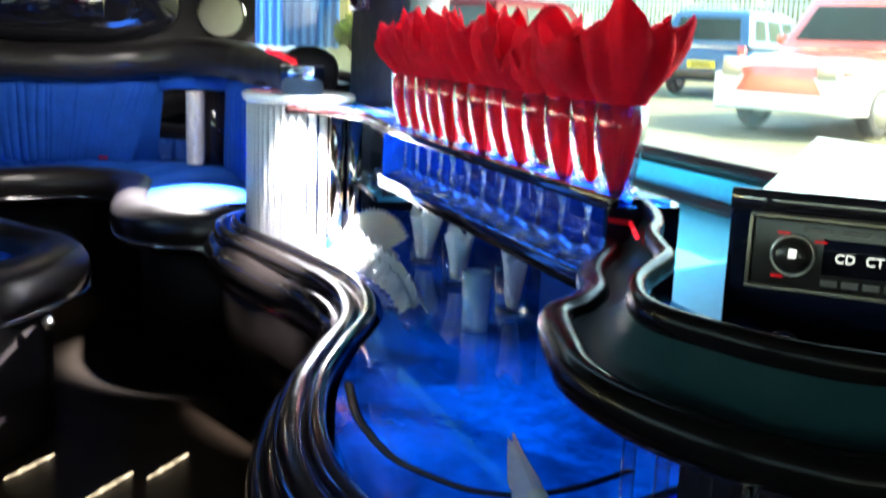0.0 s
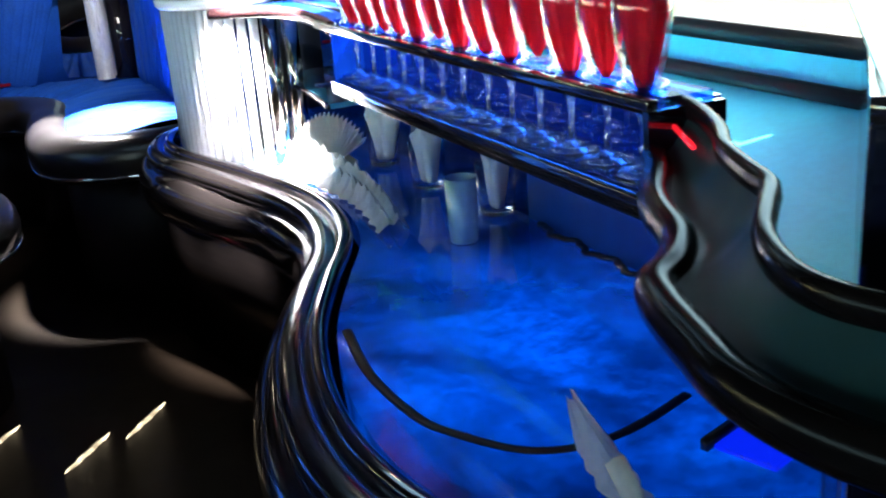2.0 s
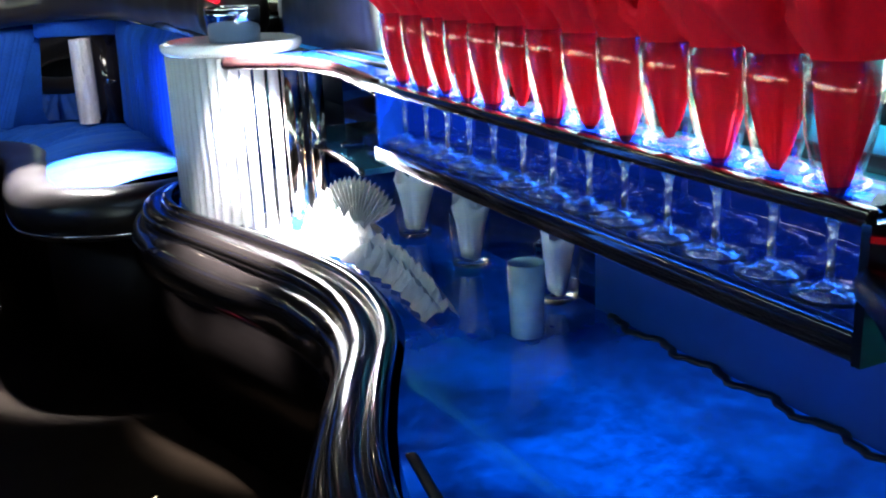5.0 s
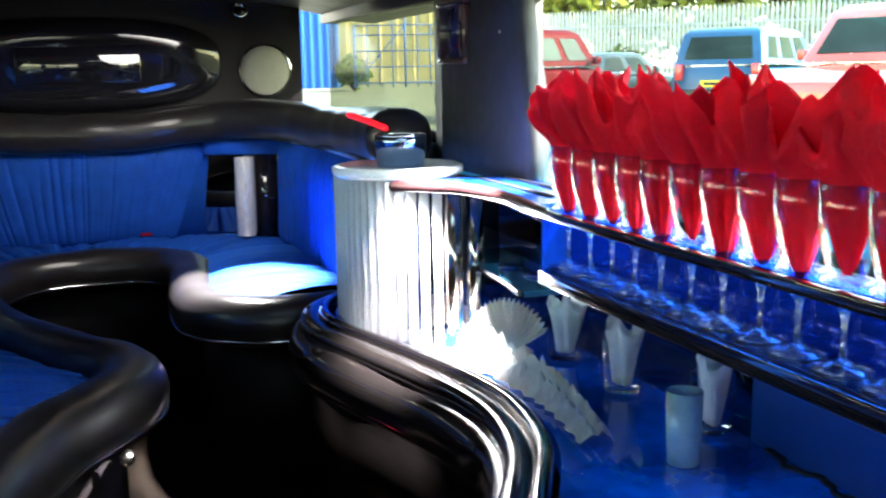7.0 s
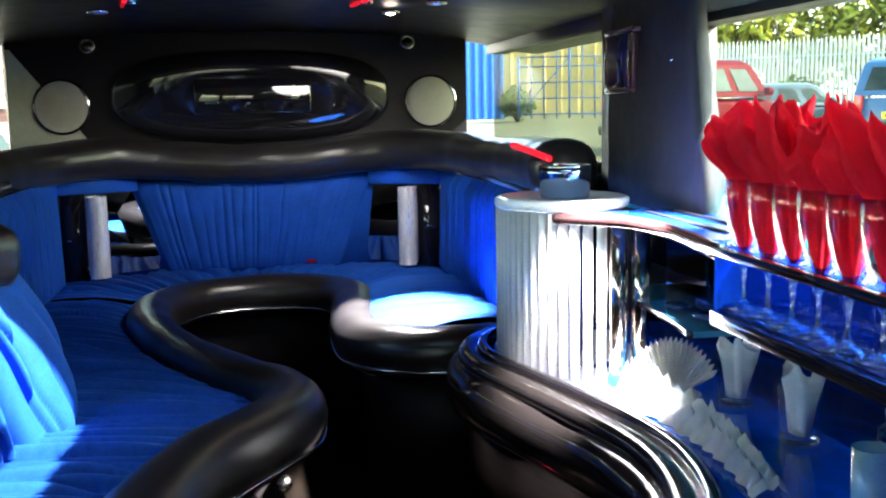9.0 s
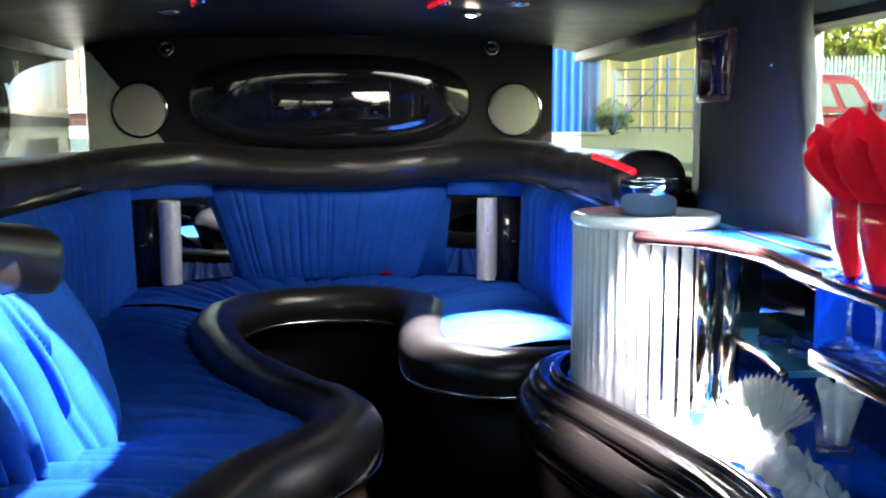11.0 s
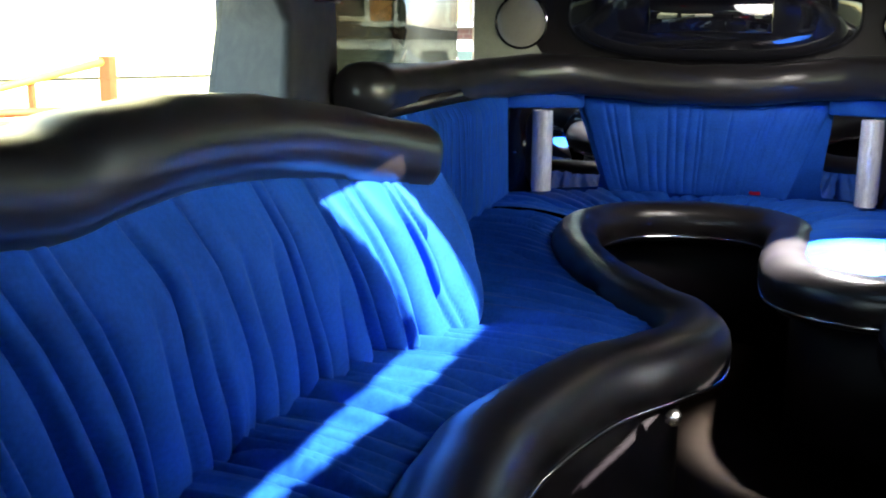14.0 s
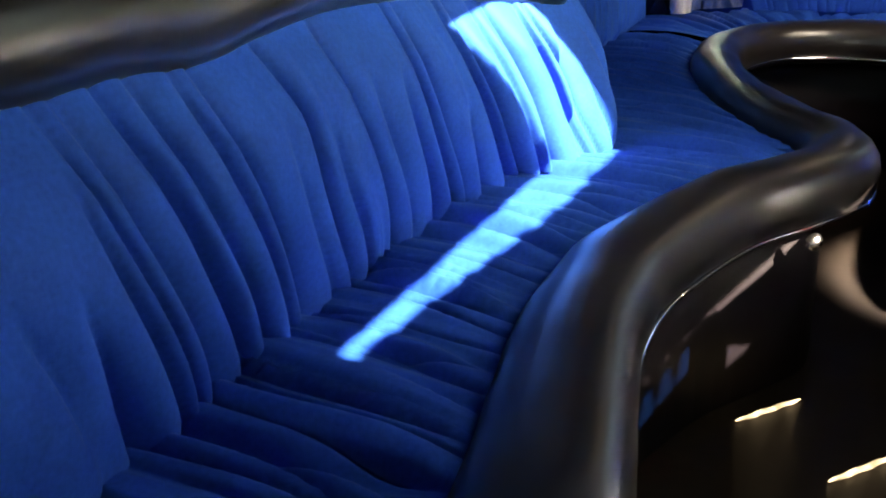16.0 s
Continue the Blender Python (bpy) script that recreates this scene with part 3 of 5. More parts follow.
for x in (-0.27, 0.29):
    t = thing("ceiling_strip_lamp", "slim red ceiling strip lamp", "lamp", group="red ceiling strips")
    part("lens", rod((x, 2.68, 1.268), (x - 0.03, 2.86, 1.268), 0.006, 8), "red_glow", t)
    part("clip", boxm(x - 0.02, x + 0.012, 2.76, 2.775, 1.262, 1.282), "chrome", t)

# ---- upholstery ----
# front line of the seats, from behind the camera round the rear to the side seat
ROLL = [(-0.11, -0.9), (-0.11, 0.2), (-0.115, 0.75), (-0.128, 1.0), (-0.165, 1.2), (-0.197, 1.4), (-0.188, 1.6), (-0.11, 1.85), (-0.015, 2.0), (0.048, 2.12), (0.040, 2.26),
        (-0.055, 2.40), (-0.165, 2.60), (-0.255, 2.84), (-0.302, 3.08), (-0.285, 3.28), (-0.185, 3.44), (0.02, 3.50), (0.20, 3.45), (0.275, 3.30), (0.262, 3.08), (0.245, 2.88), (0.262, 2.70), (0.36, 2.60), (0.50, 2.585), (0.60, 2.62)]

bench = thing("lounge_sofa", "curved blue velour limousine sofa with padded black leather rolls", "sofa")
roll3 = curve_pts([(x, y, 0.425) for x, y in ROLL], 8)


def roll_width(f):
    return 1.0 if f > 0.40 else 1.0 + 0.30 * (1 - f / 0.40)


bm = sweep(roll3, ring_profile(0.066, 0.062, 18, 2.3), round_ends=0.05, wrinkle=0.004, scale_at=roll_width)
part("front_roll", bm, "leather", bench, "black leather padded front edge")
sides = []
for i, p in enumerate(roll3):
    t = (roll3[min(i + 1, len(roll3) - 1)] - roll3[max(i - 1, 0)]).normalized()
    sides.append(t.cross(Vector((0, 0, 1))).normalized())
pip = [p + sd * 0.0605 * roll_width(i / (len(roll3) - 1)) + Vector((0, 0, -0.036)) for i, (p, sd) in enumerate(zip(roll3, sides))]
part("piping", sweep(pip, ring_profile(0.0042, 0.0042, 8, 2.0)), "chrome", bench, "thin bright piping under the roll")
plinth = [(p + sd * -0.02).to_2d() for p, sd in zip(roll3[::2], sides[::2])]
bm = bmesh.new()
for a, b in zip(plinth, plinth[1:]):
    q = [bm.verts.new((*a, FLOOR)), bm.verts.new((*b, FLOOR)), bm.verts.new((*b, 0.40)), bm.verts.new((*a, 0.40))]
    bm.faces.new(q)
bmesh.ops.remove_doubles(bm, verts=bm.verts[:], dist=0.0005)
bmesh.ops.solidify(bm, geom=bm.faces[:], thickness=0.02)
part("plinth", bm, "blackwall", bench, "black carpeted plinth")


def seat_sheet(front, back, across, seed, z=0.456, crown=0.026, depth=0.015):
    """A gathered seat cushion between two lines."""
    rows, length = [], 0.0
    g = Gathers(seed, 6.0, 0.056, depth * 2.2, 0.05, 0.5, depth * 1.3)
    for i, (f, b) in enumerate(zip(front, back)):
        if i:
            length += ((front[i] - front[i - 1]).length + (back[i] - back[i - 1]).length) / 2
        row = []
        for k in range(across + 1):
            v = k / across
            p = b.lerp(f, v)
            h = crown * (math.sin(math.pi * min(1, v * 0.9 + 0.08)) ** 0.6) + g(length, 1 - v) * min(1.0, i / 12, (len(front) - 1 - i) / 12, 5 * (1 - v) + 0.12)
            row.append((p.x, p.y, z + h))
        rows.append(row)
    return loft(rows)


fr = curve_pts([(-0.17, -0.9, 0), (-0.175, 0.2, 0), (-0.18, 0.75, 0), (-0.195, 1.0, 0), (-0.232, 1.2, 0), (-0.262, 1.4, 0), (-0.252, 1.6, 0), (-0.165, 1.88, 0), (-0.07, 2.04, 0), (-0.01, 2.135, 0),
                (-0.03, 2.24, 0), (-0.11, 2.36, 0), (-0.225, 2.57, 0), (-0.315, 2.82, 0), (-0.362, 3.08, 0), (-0.345, 3.30, 0)], 130)
bk = curve_pts([(-0.66, -0.9, 0), (-0.66, 0.2, 0), (-0.66, 0.75, 0), (-0.66, 1.0, 0), (-0.66, 1.2, 0), (-0.66, 1.4, 0), (-0.66, 1.6, 0), (-0.66, 1.84, 0), (-0.66, 1.98, 0), (-0.66, 2.12, 0),
                (-0.66, 2.28, 0), (-0.66, 2.42, 0), (-0.66, 2.64, 0), (-0.66, 2.86, 0), (-0.66, 3.10, 0), (-0.66, 3.34, 0)], 130)
part("seat_cushion", seat_sheet(fr, bk, 20, 1, z=0.433), "blue", bench, "gathered blue velour side cushion")
fr = curve_pts([(-0.345, 3.30, 0), (-0.30, 3.42, 0), (-0.20, 3.50, 0), (0.02, 3.56, 0), (0.21, 3.52, 0), (0.32, 3.42, 0), (0.34, 3.30, 0)], 40)
bk = curve_pts([(-0.66, 3.34, 0), (-0.62, 3.70, 0), (-0.45, 3.84, 0), (0.02, 3.84, 0), (0.45, 3.84, 0), (0.62, 3.70, 0), (0.66, 3.34, 0)], 40)
part("seat_cushion", seat_sheet(fr, bk, 14, 3, z=0.446, depth=0.009), "blue", bench, "gathered blue velour rear cushion")
fr = curve_pts([(0.325, 3.30, 0), (0.305, 3.08, 0), (0.285, 2.88, 0), (0.305, 2.70, 0), (0.385, 2.625, 0)], 16)
bk = curve_pts([(0.66, 3.34, 0), (0.66, 3.10, 0), (0.66, 2.92, 0), (0.66, 2.74, 0), (0.64, 2.65, 0)], 16)
part("seat_cushion", seat_sheet(fr, bk, 12, 4, z=0.466, depth=0.004), "blue", bench, "blue velour side-seat cushion")

# gathered backrest of the long bench
backrest = bench
base = curve_pts([(-0.50, -0.9, 0.45), (-0.50, 0.3, 0.45), (-0.505, 0.8, 0.45), (-0.515, 1.2, 0.45), (-0.515, 1.5, 0.45), (-0.485, 1.78, 0.45), (-0.42, 1.95, 0.45), (-0.345, 2.065, 0.45), (-0.36, 2.12, 0.45), (-0.45, 2.16, 0.45), (-0.66, 2.18, 0.45)], 150)
topl = curve_pts([(-0.575, -0.9, 0.83), (-0.575, 0.3, 0.83), (-0.575, 0.8, 0.83), (-0.575, 1.2, 0.81), (-0.57, 1.5, 0.83), (-0.545, 1.75, 0.80), (-0.49, 1.93, 0.775), (-0.435, 2.065, 0.76), (-0.45, 2.11, 0.76), (-0.51, 2.15, 0.76), (-0.66, 2.17, 0.76)], 150)
bg = Gathers(21, 4.2, 0.043, 0.046, -0.11, 0.55)
rows, length = [], 0.0
for i, (a, b) in enumerate(zip(base, topl)):
    if i:
        length += (base[i] - base[i - 1]).length
    j0, j1 = max(0, i - 1), min(len(base) - 1, i + 1)
    t = (base[j1] - base[j0]).normalized()
    out = Vector((t.y, -t.x, 0))
    row = []
    for k in range(37):
        v = k / 36
        p = a.lerp(b, v)
        p = p + out * (0.032 * math.sin(math.pi * v) ** 0.7 + bg(length, v) * (1.0 if a.y < 2.0 else 0.35) * min(1.0, 3.0 * (1 - v)))
        row.append(p)
    rows.append(row)
part("back_cushion", loft(rows), "blue", backrest, "gathered blue velour backrest")
head = curve_pts([(-0.61, -0.9, 0.845), (-0.61, 0.3, 0.845), (-0.61, 0.95, 0.843), (-0.61, 1.18, 0.830), (-0.60, 1.30, 0.846), (-0.588, 1.48, 0.853), (-0.565, 1.74, 0.833), (-0.515, 1.94, 0.800), (-0.462, 2.085, 0.772)], 12)
part("head_roll", sweep([p + Vector((0, 0, -0.008)) for p in head], ring_profile(0.084, 0.062, 18, 2.6), round_ends=0.03, wrinkle=0.004), "leather", backrest, "black leather head roll")
bm = bmesh.new()
for a, b in zip(head, head[1:]):
    q = [bm.verts.new((a.x - 0.02, a.y, a.z - 0.02)), bm.verts.new((b.x - 0.02, b.y, b.z - 0.02)), bm.verts.new((-1.0, b.y, b.z - 0.07)), bm.verts.new((-1.0, a.y, a.z - 0.07))]
    bm.faces.new(q)
bmesh.ops.remove_doubles(bm, verts=bm.verts[:], dist=0.0005)
bmesh.ops.solidify(bm, geom=bm.faces[:], thickness=0.02)
part("sill_pad", bm, "leather", backrest, "black leather sill behind the roll")

# rear backrests
rear = thing("rear_backrest", "gathered blue velour rear backrest with a wavy black leather head roll", "backrest")


def gathered_panel(a0, b0, a1, b1, n, seed, bulge=0.02, out=Vector((0, -1, 0)), gap=0.020, depth=0.009):
    """A gathered panel between a lower edge a0-b0 and an upper edge a1-b1."""
    a0, b0, a1, b1 = (Vector(p) for p in (a0, b0, a1, b1))
    L = (b0 - a0).length
    g = Gathers(seed, L, gap, depth * 1.2, 0.01, 0.6)
    rows = []
    for i in range(n + 1):
        u = i / n
        row = []
        for k in range(11):
            v = k / 10
            p = a0.lerp(b0, u).lerp(a1.lerp(b1, u), v)
            edge = min(1, 8 * u, 8 * (1 - u), 8 * v + 0.1, 8 * (1 - v) + 0.1)
            p = p + out * (bulge * math.sqrt(edge) + edge * g(u * L, v))
            row.append(p)
        rows.append(row)
    return loft(rows)


part("backing", boxm(-0.64, 0.64, 3.80, REAR - 0.002, 0.45, 0.80), "blue", rear, "blue velour surround")
part("centre_cushion", gathered_panel((-0.30, 3.795, 0.468), (0.285, 3.795, 0.468), (-0.405, 3.795, 0.775), (0.40, 3.795, 0.775), 260, 12), "blue", rear)
part("side_panel", gathered_panel((-0.645, 2.15, 0.45), (-0.625, 3.66, 0.45), (-0.655, 2.15, 0.80), (-0.635, 3.66, 0.80), 320, 15, 0.025, Vector((1, 0, 0)), 0.040, 0.017), "blue", rear)
part("side_panel", gathered_panel((0.645, 2.6, 0.45), (0.625, 3.66, 0.45), (0.655, 2.6, 0.80), (0.635, 3.66, 0.80), 240, 18, 0.025, Vector((-1, 0, 0)), 0.034, 0.017), "blue", rear)
hr = curve_pts([(-0.70, 2.42, 0.858), (-0.715, 2.75, 0.848), (-0.71, 3.15, 0.842), (-0.655, 3.50, 0.850), (-0.50, 3.70, 0.862), (-0.34, 3.765, 0.850), (-0.15, 3.78, 0.836), (0.02, 3.78, 0.832), (0.2, 3.78, 0.838),
                (0.36, 3.765, 0.857), (0.50, 3.70, 0.868), (0.645, 3.50, 0.866), (0.70, 3.15, 0.852), (0.70, 2.80, 0.862), (0.68, 2.48, 0.868), (0.635, 2.27, 0.874)], 12)
part("head_roll", sweep(hr, ring_profile(0.075, 0.066, 18, 2.4), round_ends=0.05, wrinkle=0.005), "leather", rear, "black leather head roll with a wavy lower edge")
for s in (-1, 1):
    bm = prism([(s * 0.64, 2.47), (s * 0.855, 2.63), (s * 0.855, REAR - 0.01), (s * 0.5, REAR - 0.01), (s * 0.64, 3.6)], 0.80, 0.835)
    part("parcel_shelf", bm, "leather", rear, "black leather ledge below the window")

# corner niches with mirrors and chrome tubes
def corner_mirror(s):
    c = thing("corner_mirror", "framed corner mirror with a bright tube beside the rear seat", "mirror", group="corner mirrors")
    o, i_t, i_b = s * 0.622, s * (0.408 if s < 0 else 0.405), s * (0.318 if s < 0 else 0.380)
    y = 3.74
    bm = bmesh.new()
    pts = [(o * 0.955, 0.470), (i_b, 0.478), (i_t, 0.752), (o, 0.752)]
    a = [bm.verts.new((x, y + 0.10 * (abs(x) < 0.5) - 0.16 * (z - 0.61), z)) for x, z in pts]
    b = [bm.verts.new((x, v.co.y + 0.008, z)) for (x, z), v in zip(pts, a)]
    bm.faces.new(a)
    bm.faces.new(b[::-1])
    for k in range(4):
        bm.faces.new((a[k], a[(k + 1) % 4], b[(k + 1) % 4], b[k]))
    for v in bm.verts:
        v.co.y -= 0.055
    part("mirror", bm, "nichemirror", c, smooth_it=False)
    part("valance", prism([(s * 0.635, 3.640), (s * 0.50, 3.690), (s * 0.385, 3.765), (s * 0.40, 3.785), (s * 0.51, 3.712), (s * 0.64, 3.662)], 0.748, 0.802), "blue", c, "blue velour edge over the niche", bevel=0.008)
    part("side_strip", boxm(min(o, o - s * 0.075), max(o, o - s * 0.075), 3.66, 3.675, 0.47, 0.75), "gloss", c, "black gloss strip")
    part("tube", lathe([(0.033, 0.0), (0.034, 0.13), (0.033, 0.265)], 28, (s * 0.508, 3.650, 0.478)), "tubebright", c, "upright bright metal tube")
    part("collar", lathe([(0.034, 0.0), (0.034, 0.012), (0.030, 0.014)], 22, (s * 0.512, 3.655, 0.474)), "chrome", c)
    part("catch", rod((o - s * 0.01, 3.66, 0.60), (o - s * 0.03, 3.645, 0.602), 0.003, 6), "chrome", c)
    return c


corner_mirror(-1)
corner_mirror(1)
buckle = thing("seat_belt_buckle", "small red belt button on the rear seat", "buckle")
part("button", boxm(0.165, 0.20, 3.775, 3.79, 0.478, 0.490), "rednapkin", buckle, bevel=0.003)
part("housing", boxm(0.16, 0.205, 3.785, 3.80, 0.465, 0.489), "radio", buckle, bevel=0.003)

# glowing streaks painted for floor reflections, and a bright roundel on the plinth
for x, y in ((-0.067, 2.000), (-0.012, 1.935), (0.145, 1.800), (0.265, 1.870)):
    c = thing("floor_glint", "slim warm glowing streak painted as a reflection on the floor", "lamp", (x, y, FLOOR), group="floor lights")
    part("lens", sweep([Vector((-0.075 + 0.0075 * k, 0.0012 * math.sin(k), 0.0035)) for k in range(21)], ring_profile(0.0065, 0.0025, 10, 2.0), round_ends=0.07), "floorglint", c)
    c.rotation_euler = (0, 0, radians(50))
knob = thing("plinth_stud", "small bright metal dome on the sofa plinth below the roll", "stud")
part("dome", lathe([(0.0, 0.014), (0.008, 0.012), (0.014, 0.007), (0.016, 0)], 20), "brushed", knob).matrix_local = Matrix.Translation((0.030, 2.000, 0.345)) @ Euler((radians(90), 0, radians(35))).to_matrix().to_4x4()

# ---- the bar ----
EDGE = [(0.62, 2.50), (0.53, 2.44), (0.475, 2.33), (0.475, 2.20), (0.515, 2.05), (0.56, 1.89), (0.60, 1.71), (0.605, 1.56), (0.57, 1.40), (0.49, 1.24), (0.425, 1.10), (0.385, 0.97), (0.365, 0.86), (0.362, 0.76), (0.378, 0.66), (0.415, 0.55), (0.45, 0.44), (0.46, 0.30), (0.46, -0.9)]
edge3 = curve_pts([(x, y, 0.0) for x, y in EDGE], 8)
bar = thing("bar_counter", "bar with a lit blue acrylic top and polished black moulded edge", "bar")
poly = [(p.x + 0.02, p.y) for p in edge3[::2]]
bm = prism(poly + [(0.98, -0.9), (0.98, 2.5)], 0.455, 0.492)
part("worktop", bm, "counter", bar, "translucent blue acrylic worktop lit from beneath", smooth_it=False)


def along(off, z):
    out = []
    for i, p in enumerate(edge3):
        t = (edge3[min(i + 1, len(edge3) - 1)] - edge3[max(i - 1, 0)]).normalized()
        n = Vector((t.y, -t.x, 0))
        out.append(p + n * off + Vector((0, 0, z)))
    return out


def wavy(off, z, amp):
    """The line beside the bar's edge, with the moulding's waves round its rear end."""
    return [p + Vector((-0.7, -0.2, 0.5)) * amp * math.sin((p.y - 1.55) * 15.0) * max(0.0, min(1.0, (p.y - 1.45) * 4)) for p in along(off, z)]


part("edge_moulding", sweep(along(0.004, 0.498), ring_profile(0.012, 0.013, 12)), "moulding", bar, "polished black thin upper edge")
part("edge_moulding", sweep(wavy(0.034, 0.478, 0.003), ring_profile(0.026, 0.021, 16)), "roll", bar, "polished dark brown-black rounded moulding")
part("edge_moulding", sweep(wavy(0.052, 0.414, 0.010), ring_profile(0.038, 0.052, 18)), "roll", bar, "polished black deep lower moulding")
part("front_face", sweep(along(0.030, 0.25), [(0.012, -0.2), (0.012, 0.2), (0.0, 0.2), (-0.012, 0.2), (-0.012, -0.2)]), "barfront", bar, "glossy black curved bar front")
GROOVE = [(0.45, 1.08), (0.43, 0.95), (0.435, 0.83), (0.455, 0.775), (0.49, 0.72), (0.53, 0.695), (0.58, 0.69), (0.63, 0.70), (0.69, 0.72)]
part("groove", sweep(curve_pts([(x, y, 0.4925) for x, y in GROOVE], 8), ring_profile(0.0065, 0.0022, 6)), "blackwall", bar, "dark inlaid line curving across the top")
part("red_line", sweep(along(0.082, 0.385)[30:52], ring_profile(0.002, 0.002, 6)), "darkred", bar, "thin dull red line")
part("back_panel", boxm(0.86, 0.875, -0.9, 2.48, 0.40, 0.66), "barback", bar, "black mirror back")
bead = [Vector((0.8435 + 0.0070 * math.sin(k * 0.66) + 0.003 * math.sin(k * 1.9), 0.68 + k * 0.01, 0.4945)) for k in range(62)]
part("splashback", boxm(0.8530, 0.8595, 0.655, 1.33, 0.4925, 0.60), "splash", bar, "satin deep blue splashback", smooth_it=False)
part("seam_bead", sweep(bead, ring_profile(0.0055, 0.004, 8, 2.0)), "strip", bar, "wavy black bead along the back of the worktop")

# lit square recess and small slots
SLOT_A, SLOT_B = (0.647, 2.185), (0.658, 2.081)
for (x, y, w, d, m, nm) in ((0.69, 0.605, 0.075, 0.065, "recess", "recess"), (SLOT_A[0], SLOT_A[1], 0.040, 0.022, "deepblue", "slot"), (SLOT_B[0], SLOT_B[1], 0.042, 0.022, "deepblue", "slot")):
    o = part(nm, boxm(-w / 2, w / 2, -d / 2, d / 2, 0.490, 0.4965 if nm == "recess" else 0.508), m, bar, "bright blue square recess" if nm == "recess" else "dark blue slot", bevel=0.006)
    o.matrix_world = pose(x, y, 0, 0, 0, 18)
o = part("recess_rim", boxm(-0.046, 0.046, 0.032, 0.040, 0.490, 0.503), "strip", bar)
o.matrix_world = pose(0.69, 0.605, 0, 0, 0, 18)

# ledge under the window
ledge = thing("window_ledge", "glossy blue sloping ledge with black strips below the window", "ledge", kind="structure")
part("ledge_top", extrude_y([(0.670, 0.666), (0.711, 0.676), (0.82, 0.690), (1.0, 0.735), (1.0, 0.70), (0.670, 0.652)], 0.440, 0.625), "bluewall", ledge, smooth_it=False)
# the raised lip behind the rack is added to block sun on the worktop
part("ledge_top", extrude_y([(0.702, 0.700), (0.708, 0.700), (0.711, 0.676), (0.82, 0.690), (1.0, 0.735), (1.0, 0.72), (0.82, 0.680), (0.702, 0.667)], 0.625, 1.66), "bluewall", ledge, smooth_it=False)
part("ledge_top", extrude_y([(0.80, 0.80), (1.0, 0.81), (1.0, 0.79), (0.80, 0.785)], 1.66, 2.5), "bluewall", ledge, smooth_it=False)
part("upstand", extrude_y([(1.0, 0.735), (1.012, 0.80), (1.025, 0.80), (1.025, 0.735)], 0.605, 2.5), "bluewall", ledge, smooth_it=False)
part("strip", boxm(0.982, 0.999, 0.605, 1.66, 0.722, 0.748), "strip", ledge)
part("strip", boxm(1.0, 1.016, 0.795, 2.5, 0.781, 0.806), "strip", ledge)

# two-tier glass rack for the flutes
SX0, SX1, SY0, SY1 = 0.615, 0.690, 0.685, 1.505
rack = thing("glass_rack", "two-tier blue glass rack with black edges above the bar", "shelf")
part("lower_shelf", boxm(SX0 + 0.006, SX1, SY0, SY1 + 0.08, 0.716, 0.728), "deepblue", rack, "dark blue glass lower shelf", smooth_it=False)
part("lower_edge", boxm(SX0 - 0.008, SX0 + 0.006, SY0 - 0.01, SY1 + 0.004, 0.706, 0.727), "gloss", rack, "black gloss edge", bevel=0.0015)
part("upper_shelf", boxm(SX0 + 0.008, SX1, SY0, SY1 + 0.08, 0.806, 0.812), "tint", rack, "clear blue glass upper shelf", smooth_it=False)
part("upper_edge", boxm(SX0 - 0.004, SX0 + 0.008, SY0 - 0.01, SY1 + 0.08, 0.801, 0.814), "gloss", rack, "black gloss edge", bevel=0.0015)
# mirror and end panel glow in place of blue light falling on them
part("back_mirror", boxm(SX1, SX1 + 0.010, SY0, SY1 + 0.08, 0.690, 0.806), "bluemirror", rack, "mirrored back with a painted blue glow", smooth_it=False)
part("end_panel", prism([(SX0, SY1), (SX1, SY1 + 0.07), (SX1, SY1 + 0.08), (SX0, SY1 + 0.008)], 0.716, 0.806), "bluelit", rack, "end panel with a painted blue glow", smooth_it=False)
part("end_panel", boxm(SX0 - 0.008, SX1, SY0 - 0.018, SY0 - 0.010, 0.704, 0.806), "cabinet", rack, "blue-black end panel", smooth_it=False)
part("led_strip", rod((SX1 - 0.006, SY0 + 0.01, 0.800), (SX1 - 0.006, SY1 + 0.06, 0.800), 0.003, 6), "blue_led", rack, "thin blue light strip")


# ---- champagne flutes with red napkins ----
FOOT = [(0.0, 0.0), (0.0285, 0.0), (0.0285, 0.0018), (0.014, 0.005), (0.0036, 0.010), (0.0030, 0.035), (0.0036, 0.048), (0.0050, 0.055), (0.0, 0.057)]
BOWL = [(0.0, 0.052), (0.0055, 0.054), (0.0115, 0.072), (0.0190, 0.096), (0.0252, 0.120), (0.0285, 0.148), (0.0292, 0.176), (0.0284, 0.1765), (0.0276, 0.148), (0.0243, 0.121), (0.0180, 0.098), (0.0, 0.060)]


